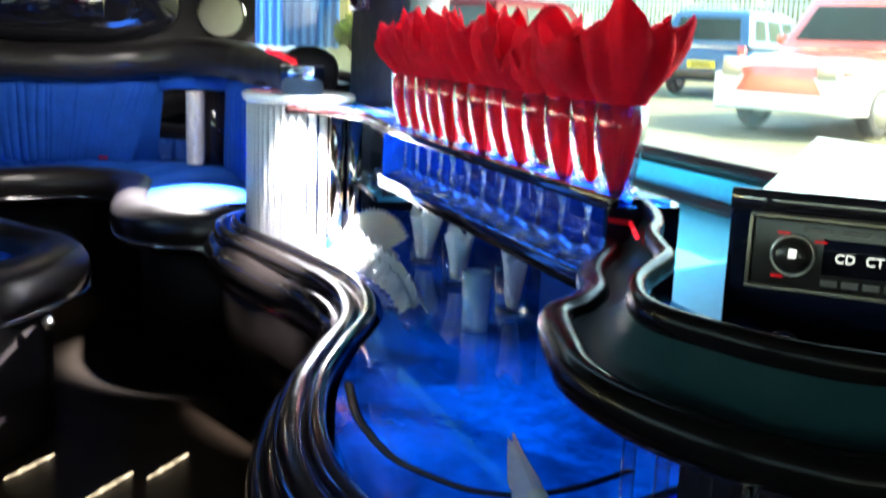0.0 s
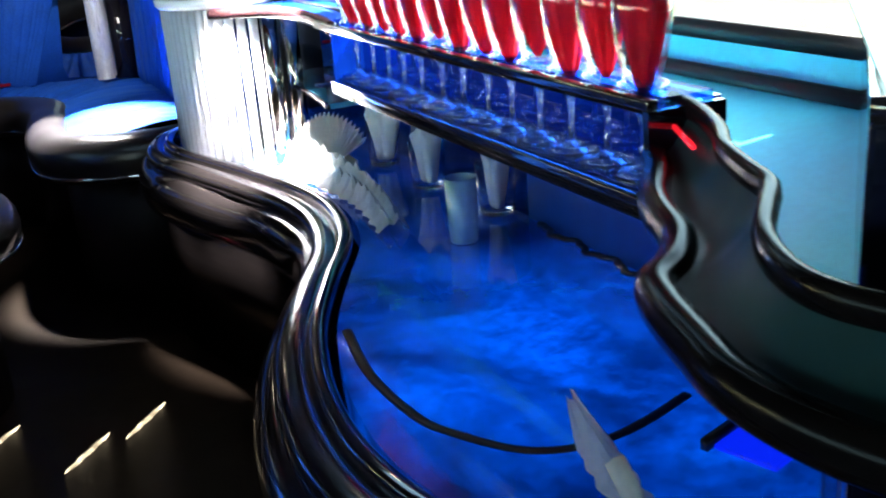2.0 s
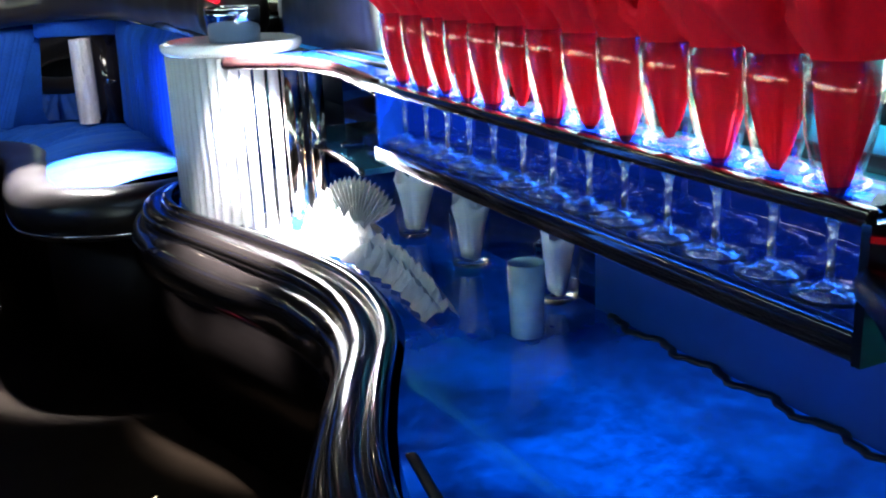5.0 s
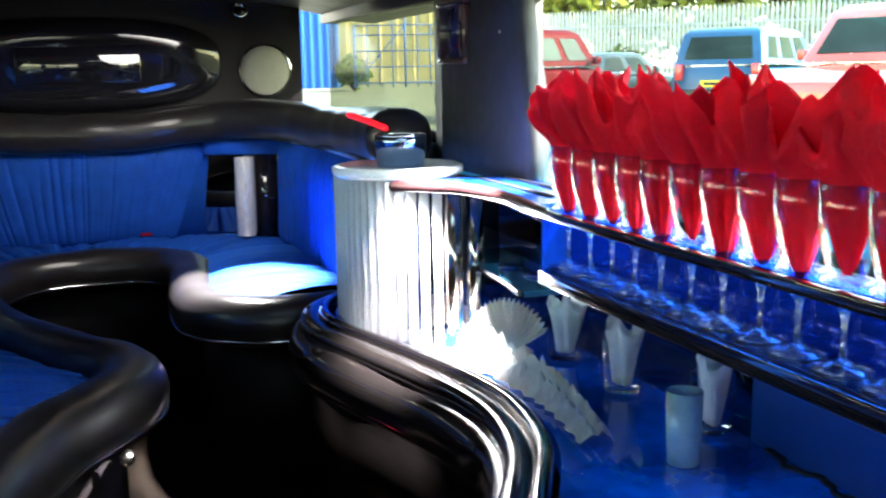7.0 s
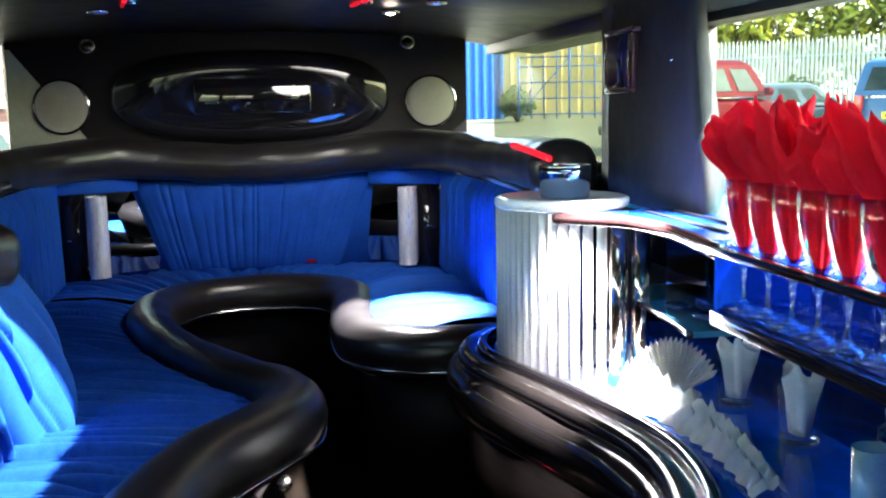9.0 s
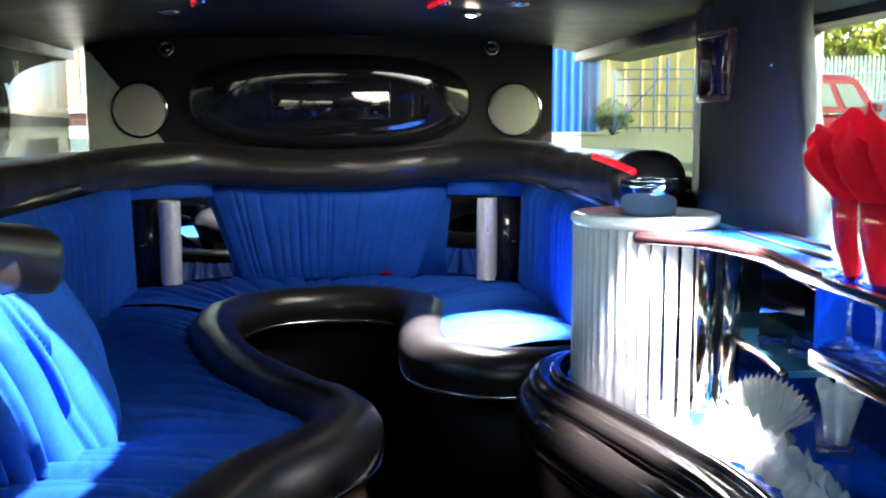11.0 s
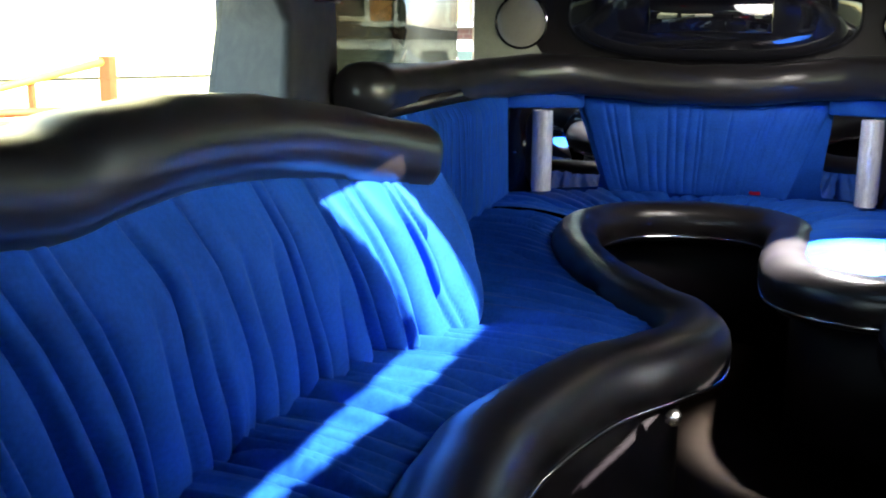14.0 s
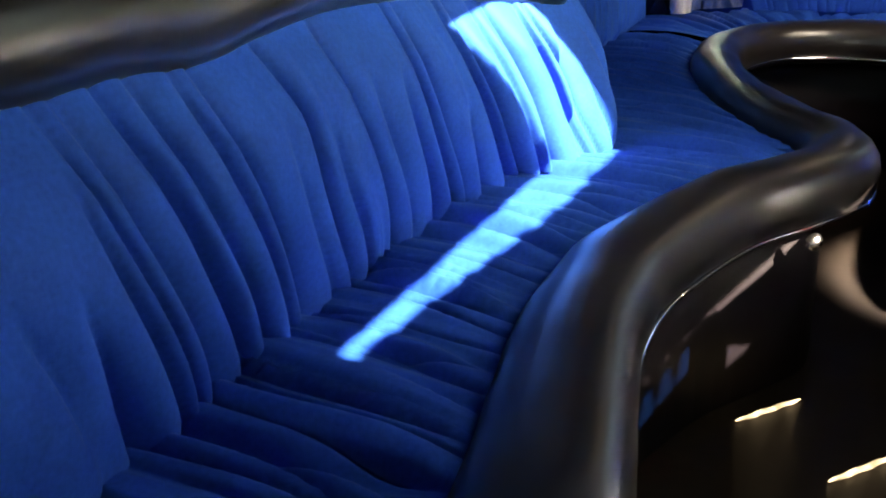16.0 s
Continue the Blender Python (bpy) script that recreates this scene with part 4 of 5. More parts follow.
def napkin_mesh(seed):
    """A crumpled napkin: a cone pushed into the bowl that opens above the rim into a few broad pointed corners."""
    rnd = random.Random(seed)
    nA, rows = 60, []
    lobes = [(rnd.uniform(0, 6.28), k, rnd.uniform(0.06, 0.16)) for k in (2, 3, 5, 7)]
    folds = [(rnd.uniform(0, 6.28), k, c) for k, c in ((4, 0.0050), (7, 0.0042), (11, 0.0026))]
    foot, turn, n = rnd.uniform(0.066, 0.092), rnd.uniform(0, 6.28), rnd.choice((4, 5, 5, 6))
    tips = [(turn + 2 * math.pi * (k + rnd.uniform(-0.28, 0.28)) / n, rnd.uniform(0.030, 0.088), rnd.uniform(0.010, 0.036), rnd.uniform(0.65, 1.1)) for k in range(n)]
    for i in range(25):
        v = i / 24
        row = []
        for k in range(nA + 1):
            a = 2 * math.pi * (k % nA) / nA
            if v < 0.42:
                z = foot + (v / 0.42) * (0.178 - foot)
                w = sum(c * math.sin(m * a + ph + 1.2 * v) for ph, m, c in lobes)
                limit = float(np.interp(z, (0.054, 0.072, 0.096, 0.120, 0.148, 0.176), (0.0045, 0.0095, 0.0165, 0.0228, 0.0262, 0.0270)))
                rr = min((0.003 + 0.0245 * (v / 0.42) ** 0.75) * max(0.4, 1 + w), limit)
            else:
                q = (v - 0.42) / 0.58
                up, out = 0.022, 0.004
                for at, h, o, wd in tips:
                    da = abs((a - at + math.pi) % (2 * math.pi) - math.pi)
                    g = max(0.0, 1 - da / wd)
                    up, out = max(up, 0.026 + h * g ** 0.62), max(out, 0.006 + o * g ** 0.45)
                z = 0.178 + q * up
                fold = sum(c * math.sin(m * a + ph + 2.0 * q) for ph, m, c in folds)
                rr = 0.0262 + out * math.sin(q * 1.9) + fold * min(1.0, 2.2 * q) + 0.008 * q * noise.noise(Vector((3 * math.cos(a) + seed, 3 * math.sin(a), 4 * q))) + 0.004 * q * noise.noise(Vector((9 * math.cos(a) + seed, 9 * math.sin(a), 14 * q)))
            row.append(Vector((rr * math.cos(a), rr * math.sin(a), z)))
        rows.append(row)
    bm = loft(rows)
    bmesh.ops.remove_doubles(bm, verts=bm.verts[:], dist=0.00005)
    bmesh.ops.solidify(bm, geom=bm.faces[:], thickness=0.0006)
    return bm


flute = thing("champagne_flute", "clear champagne flute on the rack holding a red napkin", "glass", (0.655, 1.506, 0.729), group="flutes on the rack")
part("foot", lathe(FOOT, 22), "foot", flute, "clear stem and foot")
part("bowl", lathe(BOWL, 22), "bowl", flute, "clear slim bowl")
flutes = [flute] + [copy_thing(flute, pose(0.655 + random.uniform(-0.003, 0.003), 1.506 - 0.0637 * k, 0.729)) for k in range(1, 13)]
NAPS = [thing("paper_napkin", "crumpled red paper napkin tucked into a flute", "napkin", (0.655, 1.506, 0.729), group="red napkins")]
part("paper", napkin_mesh(1), "rednapkin", NAPS[0])
for k in range(1, 13):
    n = thing("paper_napkin", "crumpled red paper napkin tucked into a flute", "napkin", flutes[k].location, group="red napkins")
    part("paper", napkin_mesh(k + 1), "rednapkin", n)
    n.rotation_euler = (0, 0, random.uniform(0, 6.28))

for f in flutes:
    part("collar", torus((f.location.x, f.location.y, 0.8145), (0, 0, 1), 0.0225, 0.0022, 22, 6), "bowl", rack, "clear ring round a flute in the upper shelf")

# tumblers with white napkins under the rack
TUMBLER = [(0.0, 0.0), (0.026, 0.0), (0.030, 0.004), (0.033, 0.085), (0.0315, 0.085), (0.0285, 0.008), (0.0, 0.008)]


def tissue_mesh(seed, h=0.115):
    rnd = random.Random(seed)
    rows = []
    for i in range(9):
        v = i / 8
        r = 0.012 + 0.014 * v
        row = []
        for k in range(21):
            a = 2 * math.pi * (k % 20) / 20
            w = 1 + 0.35 * math.sin(2 * a + seed) + 0.2 * math.sin(5 * a + 2 * v + seed)
            row.append((r * w * math.cos(a), r * w * math.sin(a), 0.012 + v * h - 0.03 * v * abs(math.sin(1.5 * a + seed))))
        rows.append(row)
    bm = loft(rows)
    bmesh.ops.remove_doubles(bm, verts=bm.verts[:], dist=0.00005)
    bmesh.ops.solidify(bm, geom=bm.faces[:], thickness=0.0006)
    return bm


first = None
for k, (x, y) in enumerate(((0.80, 1.81), (0.80, 1.60), (0.825, 1.385))):
    if first is None:
        first = t = thing("tumbler", "clear tumbler holding a white napkin under the rack", "glass", (x, y, 0.4935), group="tumblers on the bar")
        part("wall", lathe(TUMBLER[2:5], 22), "bowl", t, "clear tumbler wall")
        part("foot", lathe([(0, 0), (0.026, 0), (0.030, 0.004), (0.0285, 0.009), (0, 0.009)], 22), "stem", t, "thick clear base")
    else:
        t = copy_thing(first, pose(x, y, 0.4935))
    n = thing("white_napkin", "folded white paper napkin standing in a tumbler", "napkin", (x, y, 0.4935), group="white napkins")
    part("paper", tissue_mesh(k + 3), "napkin", n)

pale_glass = thing("tumbler", "pale cyan frosted glass tumbler on the bar", "glass", (0.72, 1.295, 0.4935))
part("wall", lathe([(0.021, 0.0), (0.0225, 0.004), (0.0245, 0.100), (0.0225, 0.100), (0.020, 0.008)], 22), "cyanglass", pale_glass)
part("foot", lathe([(0, 0), (0.0205, 0), (0.0205, 0.009), (0, 0.009)], 22), "stem", pale_glass, "thick clear base")

# ---- glass-rod column and trays at the rear end of the bar ----
col = thing("rod_column", "curved screen of clear glass rods between a lit base and a white tray", "column")
arc = curve_pts([(0.495, 2.26, 0), (0.497, 2.17, 0), (0.520, 2.07, 0), (0.560, 1.99, 0), (0.605, 1.945, 0)], 10)
total = sum((b - a).length for a, b in zip(arc, arc[1:]))
pos, acc, want, N = [], 0.0, 0, 14
for a, b in zip(arc, arc[1:]):
    d = (b - a).length
    while want < N and acc + d >= want * total / (N - 1) - 1e-6:
        pos.append(a.lerp(b, min(1, max(0, (want * total / (N - 1) - acc) / d))))
        want += 1
    acc += d
rod_ob = None
for p in pos:
    if rod_ob is None:
        rod_ob = part("rod", lathe([(0.0, 0), (0.0092, 0), (0.0092, 0.305), (0, 0.305)], 14), "tube", col, "clear acrylic rod")
        rod_ob.location = (p.x, p.y, 0.505)
    else:
        r = rod_ob.copy()
        scene.collection.objects.link(r)
        r.location = (p.x, p.y, 0.505)
for x, y in ((0.632, 1.932), (0.671, 1.926)):
    part("pillar_tube", lathe([(0, 0), (0.0165, 0), (0.0165, 0.304), (0, 0.304)], 20, (x, y, 0.505)), "browntube", col, "thick polished bronze tube")
    part("tube_collar", lathe([(0.021, 0), (0.021, 0.014), (0.0168, 0.022)], 20, (x, y, 0.505)), "blue_glass", col, "clear blue collar")
part("core", lathe([(0.0, 0), (0.046, 0), (0.046, 0.300), (0, 0.300)], 28, (0.60, 2.12, 0.505)), "deepblue", col, "dark blue inner drum")
part("base_plate", prism([(p.x, p.y) for p in along(-0.024, 0) if 1.76 < p.y < 2.42] + [(0.70, 1.78), (0.76, 1.86), (0.78, 2.40)], 0.4925, 0.499), "white", col, "white acrylic base plate", smooth_it=False)
part("tray", lathe([(0, 0.0), (0.125, 0.0), (0.132, 0.008), (0.132, 0.018), (0.122, 0.022), (0.115, 0.014), (0, 0.014)], 40, (0.59, 2.14, 0.812)), "white", col, "white round tray")
bucket = thing("ice_bucket", "blue-tinted chrome bucket with a bright rim on the tray", "bucket")
part("body", lathe([(0, 0), (0.048, 0), (0.052, 0.05), (0.052, 0.062), (0.046, 0.062), (0.044, 0.006), (0, 0.006)], 32, (0.60, 2.15, 0.828)), "bluechrome", bucket)
part("rim", torus((0.60, 2.15, 0.890), (0, 0, 1), 0.049, 0.0035, 36), "chrome", bucket)
# small red item lying on the roll; no lamp, its glow is added
lamp = thing("red_slip", "slim red item on the leather roll, made to glow", "lamp")
part("lens", sweep(curve_pts([(0.560, 2.42, 0.924), (0.575, 2.36, 0.916), (0.592, 2.30, 0.906), (0.606, 2.26, 0.897)], 6), ring_profile(0.008, 0.007, 8), round_ends=0.01), "red_glow", lamp)

# upper trim shelf between the column and the rack
trim = thing("trim_shelf", "curved shelf with a polished copper-brown edge", "shelf")
line = curve_pts([(0.535, 2.02, 0.803), (0.575, 1.955, 0.806), (0.618, 1.88, 0.808), (0.640, 1.76, 0.808), (0.635, 1.63, 0.806), (0.622, 1.51, 0.804)], 8)
part("edge", sweep(line, ring_profile(0.010, 0.012, 10), round_ends=0.01), "copper", trim, "polished copper-brown edge")
part("board", prism([(p.x + 0.006, p.y) for p in line] + [(0.80, 1.64), (0.80, 2.05)], 0.800, 0.811), "bluegloss", trim, "deep blue glossy board", smooth_it=False)
for x in (0.70, 0.755):
    part("strip", boxm(x, x + 0.010, 1.66, 1.98, 0.8112, 0.8145), "strip", trim, "black inlaid strip")
part("mid_shelf", prism([(0.66, 1.90), (0.655, 1.76), (0.64, 1.64), (0.79, 1.64), (0.79, 2.05), (0.72, 2.05)], 0.655, 0.664), "midcyan", trim, "pale cyan glossy lower shelf", smooth_it=False)
part("back_panel", boxm(0.768, 0.776, 1.47, 2.04, 0.665, 0.799), "barback", trim, "black mirror back between the shelves", smooth_it=False)
part("mid_edge", sweep(curve_pts([(0.66, 1.905, 0.659), (0.655, 1.76, 0.659), (0.64, 1.64, 0.659)], 6), ring_profile(0.004, 0.006, 8)), "gloss", trim)
for x, y in ((0.705, 1.84), (0.715, 1.75), (0.715, 1.67)):
    part("coaster", lathe([(0, 0), (0.022, 0), (0.022, 0.003), (0, 0.003)], 20, (x, y, 0.6645)), "deepblue", trim, "dark round coaster")

# napkins on the bar
fan = thing("fan_napkin", "white paper napkin pleated into a standing fan", "napkin")
rows = []
for k in range(41):
    a = math.radians(28 + 124 * k / 40)
    zig = 1 if k % 2 else -1
    row = []
    for j in range(6):
        r = 0.022 + (0.083 + 0.004 * zig) * j / 5
        c, e = r * math.cos(a) * 0.80, 0.0045 * zig * (0.2 + j / 5)
        row.append((0.700 + 0.80 * c + 0.6 * e, 1.845 - 0.60 * c + 0.8 * e, 0.500 + r * math.sin(a)))
    rows.append(row)
bm = loft(rows)
bmesh.ops.solidify(bm, geom=bm.faces[:], thickness=0.0006)
part("paper", bm, "napkin", fan, smooth_it=False)
part("foot", rod((0.700, 1.845, 0.4925), (0.700, 1.845, 0.528), 0.016, 10), "napkin", fan)


def napkin_trail(name, label, line, w, seed, up=0.03):
    """A row of pleated napkin edges lying along a line on the bar."""
    t = thing(name, label, "napkin")
    rnd = random.Random(seed)
    pts = curve_pts(line, 10)
    rows = []
    for i, p in enumerate(pts):
        t_ = (pts[min(i + 1, len(pts) - 1)] - pts[max(0, i - 1)]).normalized()
        n = Vector((t_.y, -t_.x, 0))
        f = i / (len(pts) - 1)
        hgt = up * (0.84 + 0.16 * math.sin(i * 2.4 + seed)) * (1 - 0.6 * f)
        wid = w * (0.95 + 0.14 * math.sin(i * 1.7 + seed * 2)) * (1 - 0.45 * f)
        row = []
        for v, hh in ((-1.0, 0.0), (-0.75, 0.5), (-0.4, 0.95 + rnd.uniform(-0.1, 0.2)), (-0.05, 0.55), (0.25, 0.85 + rnd.uniform(-0.2, 0.1)), (0.6, 0.4), (1.0, 0.0)):
            row.append(p + n * v * wid + Vector((0, 0, 0.002 + hh * hgt)))
        rows.append(row)
    bm = loft(rows)
    bmesh.ops.solidify(bm, geom=bm.faces[:], thickness=0.0007)
    part("paper", bm, "napkin", t, smooth_it=False)
    return t


napkin_trail("pleated_napkin", "white pleated paper napkin spread along the bar edge", [(0.645, 1.90, 0.494), (0.665, 1.78, 0.494), (0.675, 1.64, 0.494), (0.67, 1.53, 0.494), (0.645, 1.395, 0.494)], 0.046, 2, 0.066)
leaf = thing("folded_napkin", "white paper napkin folded to a standing point on the bar", "napkin")
rows = []
for i in range(31):
    f = i / 30
    c = Vector((0.500 - 0.012 * f, 0.632 - 0.24 * f, 0.587 - 0.092 * f ** 0.8))
    w = 0.003 + 0.036 * f ** 0.8 + 0.003 * math.sin(9 * f) + random.uniform(-0.004, 0.004) * min(1, 3 * f)
    row = []
    for k in range(7):
        v = -1 + k / 3
        row.append(c + Vector((v * w, 0.004 * math.sin(5 * v + 6 * f), -0.35 * w * abs(v) + 0.004 * math.sin(7 * f + 3 * v))))
    rows.append(row)
bm = loft(rows)
bmesh.ops.solidify(bm, geom=bm.faces[:], thickness=0.0008)
part("paper", bm, "napkin", leaf, smooth_it=False)
part("fold", rod((0.49, 0.46, 0.4925), (0.495, 0.56, 0.56), 0.010, 6), "napkin", leaf)

# ---- console with the radio at the near end ----
con = thing("bar_console", "glossy wave-edged raised shelf on slim rods above the bar", "console")
LIP = [(0.615, 0.672), (0.585, 0.625), (0.545, 0.575), (0.522, 0.535), (0.500, 0.487), (0.470, 0.452), (0.440, 0.430), (0.424, 0.400), (0.407, 0.350), (0.394, 0.302), (0.396, 0.248), (0.414, 0.194), (0.438, 0.157), (0.47, 0.129), (0.56, 0.085), (0.72, 0.05), (0.97, 0.03)]
RIM = [(0.668, 0.720), (0.645, 0.646), (0.614, 0.585), (0.579, 0.535), (0.554, 0.481), (0.538, 0.444), (0.506, 0.411), (0.477, 0.381), (0.457, 0.351), (0.443, 0.317), (0.442, 0.287), (0.454, 0.252), (0.472, 0.213), (0.510, 0.175), (0.60, 0.135), (0.74, 0.105), (0.97, 0.09)]
lip3 = curve_pts([(x, y, 0.764) for x, y in LIP], 8)
rim3 = curve_pts([(x, y, 0.802) for x, y in RIM], 8)
rows = []
for a, b in zip(lip3, rim3):
    a = a + Vector((0, 0, 0.004))
    rows.append([a.lerp(b, v) + Vector((0, 0, -0.014 * math.sin(math.pi * v))) for v in (0, 0.15, 0.3, 0.45, 0.6, 0.75, 0.9, 1.0)])
bm = loft(rows)
bmesh.ops.solidify(bm, geom=bm.faces[:], thickness=0.012)
part("band", bm, "bracket", con, "grey-blue lacquered hollow band")
part("edge_roll", sweep(lip3, ring_profile(0.013, 0.014, 12), round_ends=0.01), "lip", con, "dark polished rounded edge")
part("inner_rim", sweep(rim3, ring_profile(0.007, 0.010, 10), round_ends=0.01), "lip", con, "dark polished wavy rim")
part("underside", prism([(p.x + 0.004, p.y + 0.002) for p in lip3[::2]] + [(p.x, p.y) for p in rim3[::-2]], 0.744, 0.752), "gloss", con, smooth_it=False)
part("fascia", prism([(0.425, 0.235), (0.435, 0.200), (0.465, 0.165), (0.55, 0.125), (0.72, 0.095), (0.97, 0.075), (0.97, 0.30), (0.55, 0.30)], 0.493, 0.744), "gloss", con, "gloss black fascia", smooth_it=False)
for x, y in ((0.428, 0.176), (0.455, 0.148), (0.485, 0.125), (0.52, 0.108), (0.60, 0.080), (0.70, 0.062)):
    part("bar_rod", rod((x, y, 0.4935), (x, y, 0.755), 0.0032, 8), "darkmirror", con, "slim upright chrome rod")
for x, y in ((0.402, 0.252), (0.408, 0.226)):
    part("glass_rod", rod((x, y, 0.4935), (x, y, 0.755), 0.004, 10), "bowl", con, "clear acrylic rod")
part("marker_lamp", rod((0.634, 0.668, 0.790), (0.606, 0.606, 0.788), 0.0025, 8), "red_glow", con, "small red lamp")
cab = thing("radio_cabinet", "gloss black corner cabinet with a pale glossy top", "cabinet")
CAB = [(0.539, 0.370), (0.754, 0.170), (0.985, 0.170), (0.985, 0.795)]
part("body", prism(CAB, 0.4935, 0.858), "cabinet", cab, smooth_it=False, bevel=0.004)
part("top", prism([(0.555, 0.369), (0.760, 0.178), (0.984, 0.178), (0.984, 0.826)], 0.8585, 0.865), "paletop", cab, "pale blue glossy top board", smooth_it=False, bevel=0.002)
part("top_edge", sweep([Vector((0.541, 0.372, 0.864)).lerp(Vector((0.757, 0.171, 0.864)), k / 8) for k in range(9)], ring_profile(0.005, 0.008, 10)), "gloss", cab, "rounded black front edge")
k = part("screw", lathe([(0.005, 0), (0.005, 0.002), (0, 0.004)], 10), "chrome", cab, "bright screw head")
k.matrix_local = pose(0.638, 0.270, 0.865, 62, 0, -43)
radio = thing("car_radio", "black car radio with a lit display set into the cabinet", "radio")
part("chassis", boxm(-0.006, 0.169, -0.006, 0.02, 0.796, 0.844), "radio", radio, "head unit front", bevel=0.003)
f = bmesh.new()
for a, b, c, d in ((-0.009, 0.172, 0.8425, 0.8450), (-0.009, 0.172, 0.7935, 0.7960), (-0.009, -0.0065, 0.796, 0.8425), (0.1695, 0.172, 0.796, 0.8425)):
    box(f, a, b, -0.0065, 0.004, c, d)
part("bezel", f, "bezel", radio, "thin worn silver bezel", bevel=0.0006)
face = Euler((radians(90), 0, 0)).to_matrix().to_4x4()
for x in (0.021, 0.138):
    k = part("knob", lathe([(0.0, 0.013), (0.009, 0.0125), (0.0118, 0.009), (0.0122, 0)], 24), "radio", radio, "round volume knob")
    k.matrix_local = Matrix.Translation((x, -0.006, 0.819)) @ face
    k = part("knob_ring", torus((0, 0, 0.003), (0, 0, 1), 0.0135, 0.0012, 28, 6), "silver", radio, "bright ring round the knob")
    k.matrix_local = Matrix.Translation((x, -0.006, 0.819)) @ face
    part("knob_mark", boxm(x - 0.002, x + 0.003, -0.0200, -0.0190, 0.819, 0.825), "display", radio, "pale mark on the knob", smooth_it=False)
part("display", boxm(0.040, 0.119, -0.0072, -0.0058, 0.808, 0.832), "screen", radio, "dark display window", smooth_it=False)
text("CD", 0.0088, Matrix.Translation((0.0475, -0.0076, 0.8170)) @ face, "display_text", radio)
text("CT", 0.0088, Matrix.Translation((0.0665, -0.0076, 0.8170)) @ face, "display_text", radio)
for x in (0.0850, 0.0895, 0.0960, 0.1005):
    part("display_bar", boxm(x, x + 0.0034, -0.0080, -0.0072, 0.8170, 0.8250), "display", radio, smooth_it=False)
part("blue_light", boxm(0.1080, 0.1160, -0.0080, -0.0072, 0.8195, 0.8230), "blue_lamp", radio, "small blue indicator", smooth_it=False)
for x, z in ((0.034, 0.8290), (0.010, 0.8330), (0.008, 0.8030), (0.112, 0.8100)):
    part("red_light", boxm(x, x + 0.008, -0.0080, -0.0070, z, z + 0.0014), "red_dim", radio, "small red indicator", smooth_it=False)
for k in range(6):
    part("button", boxm(0.040 + 0.0132 * k, 0.0505 + 0.0132 * k, -0.0085, -0.006, 0.8005, 0.8045), "button", radio, smooth_it=False)
for k in range(4):
    part("top_button", boxm(0.026 + 0.024 * k, 0.044 + 0.024 * k, -0.0080, -0.006, 0.8355, 0.8385), "button", radio, smooth_it=False)
for x in (0.020, 0.122):
    k = part("lock", torus((0, 0, 0), (0, 0, 1), 0.009, 0.0024, 18), "chrome", radio, "chrome lock ring")
    k.matrix_local = Matrix.Translation((x, 0.0095, 0.752)) @ face
    k = part("lock_barrel", lathe([(0, 0.004), (0.007, 0.004), (0.0078, 0)], 16), "chrome", radio, "chrome lock barrel")
    k.matrix_local = Matrix.Translation((x, 0.0120, 0.752)) @ face
part("handle", rod((0.050, -0.001, 0.748), (0.082, -0.001, 0.750), 0.0035, 8), "chrome", radio, "short chrome pull")
for x in (0.053, 0.079):
    part("handle_post", rod((x, 0.013, 0.749), (x, -0.001, 0.749), 0.0025, 8), "chrome", radio)
radio.matrix_world = pose(0.5488, 0.3443, 0.013, 0, 0, -43)

# ---- outside ----


def ground_z(x, y):
    return -0.25 + 0.02 * max(0.0, 0.45 * x + 0.9 * y)


M["tarmac"] = mat("sunlit_yard_surface", (0.084, 0.086, 0.046), 0.9, bump=0.4, scale=2.5, vary=0.25)
M["hedge"] = mat("hedge_leaves", (0.17, 0.18, 0.022), 0.8, scale=3, vary=0.5, spec=0.1)
M["weed"] = mat("weeds", (0.035, 0.065, 0.008), 0.8, scale=9, vary=0.4, spec=0.05)
M["steel"] = mat("galvanised_pales", (0.36, 0.38, 0.35), 0.5, metal=0.2, scale=5, vary=0.15)
M["yellowwall"] = mat("cream_yellow_cladding", (0.62, 0.46, 0.19), 0.8, scale=1.5, vary=0.12)
M["paleblock"] = mat("pale_rendered_wall", (0.72, 0.66, 0.46), 0.85, scale=2.5, vary=0.08)
M["bluepaint"] = mat("blue_painted_steel", (0.012, 0.09, 0.30), 0.5, scale=4, vary=0.15)
M["brick"] = mat("dark_red_brick", (0.075, 0.036, 0.028), 0.85, bump=0.3, scale=12, vary=0.3)
M["mortar"] = mat("mortar", (0.10, 0.088, 0.076), 0.9, scale=20, vary=0.2)
M["upvc"] = mat("white_window_frame", (0.72, 0.76, 0.78), 0.4, scale=8, vary=0.05)
M["curtain"] = mat("orange_curtain", (0.45, 0.22, 0.08), 0.9, scale=9, vary=0.25)
M["roomdark"] = mat("dark_window_glass", (0.03, 0.04, 0.045), 0.08, scale=5, vary=0.2, coat=1.0)
M["carred"] = mat("red_car_paint", (0.055, 0.0012, 0.0022), 0.5, scale=3, vary=0.06, spec=0.04)
M["carorange"] = mat("orange_red_car_paint", (0.62, 0.09, 0.05), 0.25, scale=3, vary=0.06, coat=1.0)
M["carblue"] = mat("blue_car_paint", (0.012, 0.075, 0.16), 0.3, scale=3, vary=0.06, coat=0.3)
M["cargreen"] = mat("dark_green_car_paint", (0.02, 0.045, 0.045), 0.2, scale=3, vary=0.06, coat=1.0)
M["carwhite"] = mat("white_car_paint", (0.75, 0.74, 0.68), 0.25, scale=3, vary=0.04, coat=1.0)
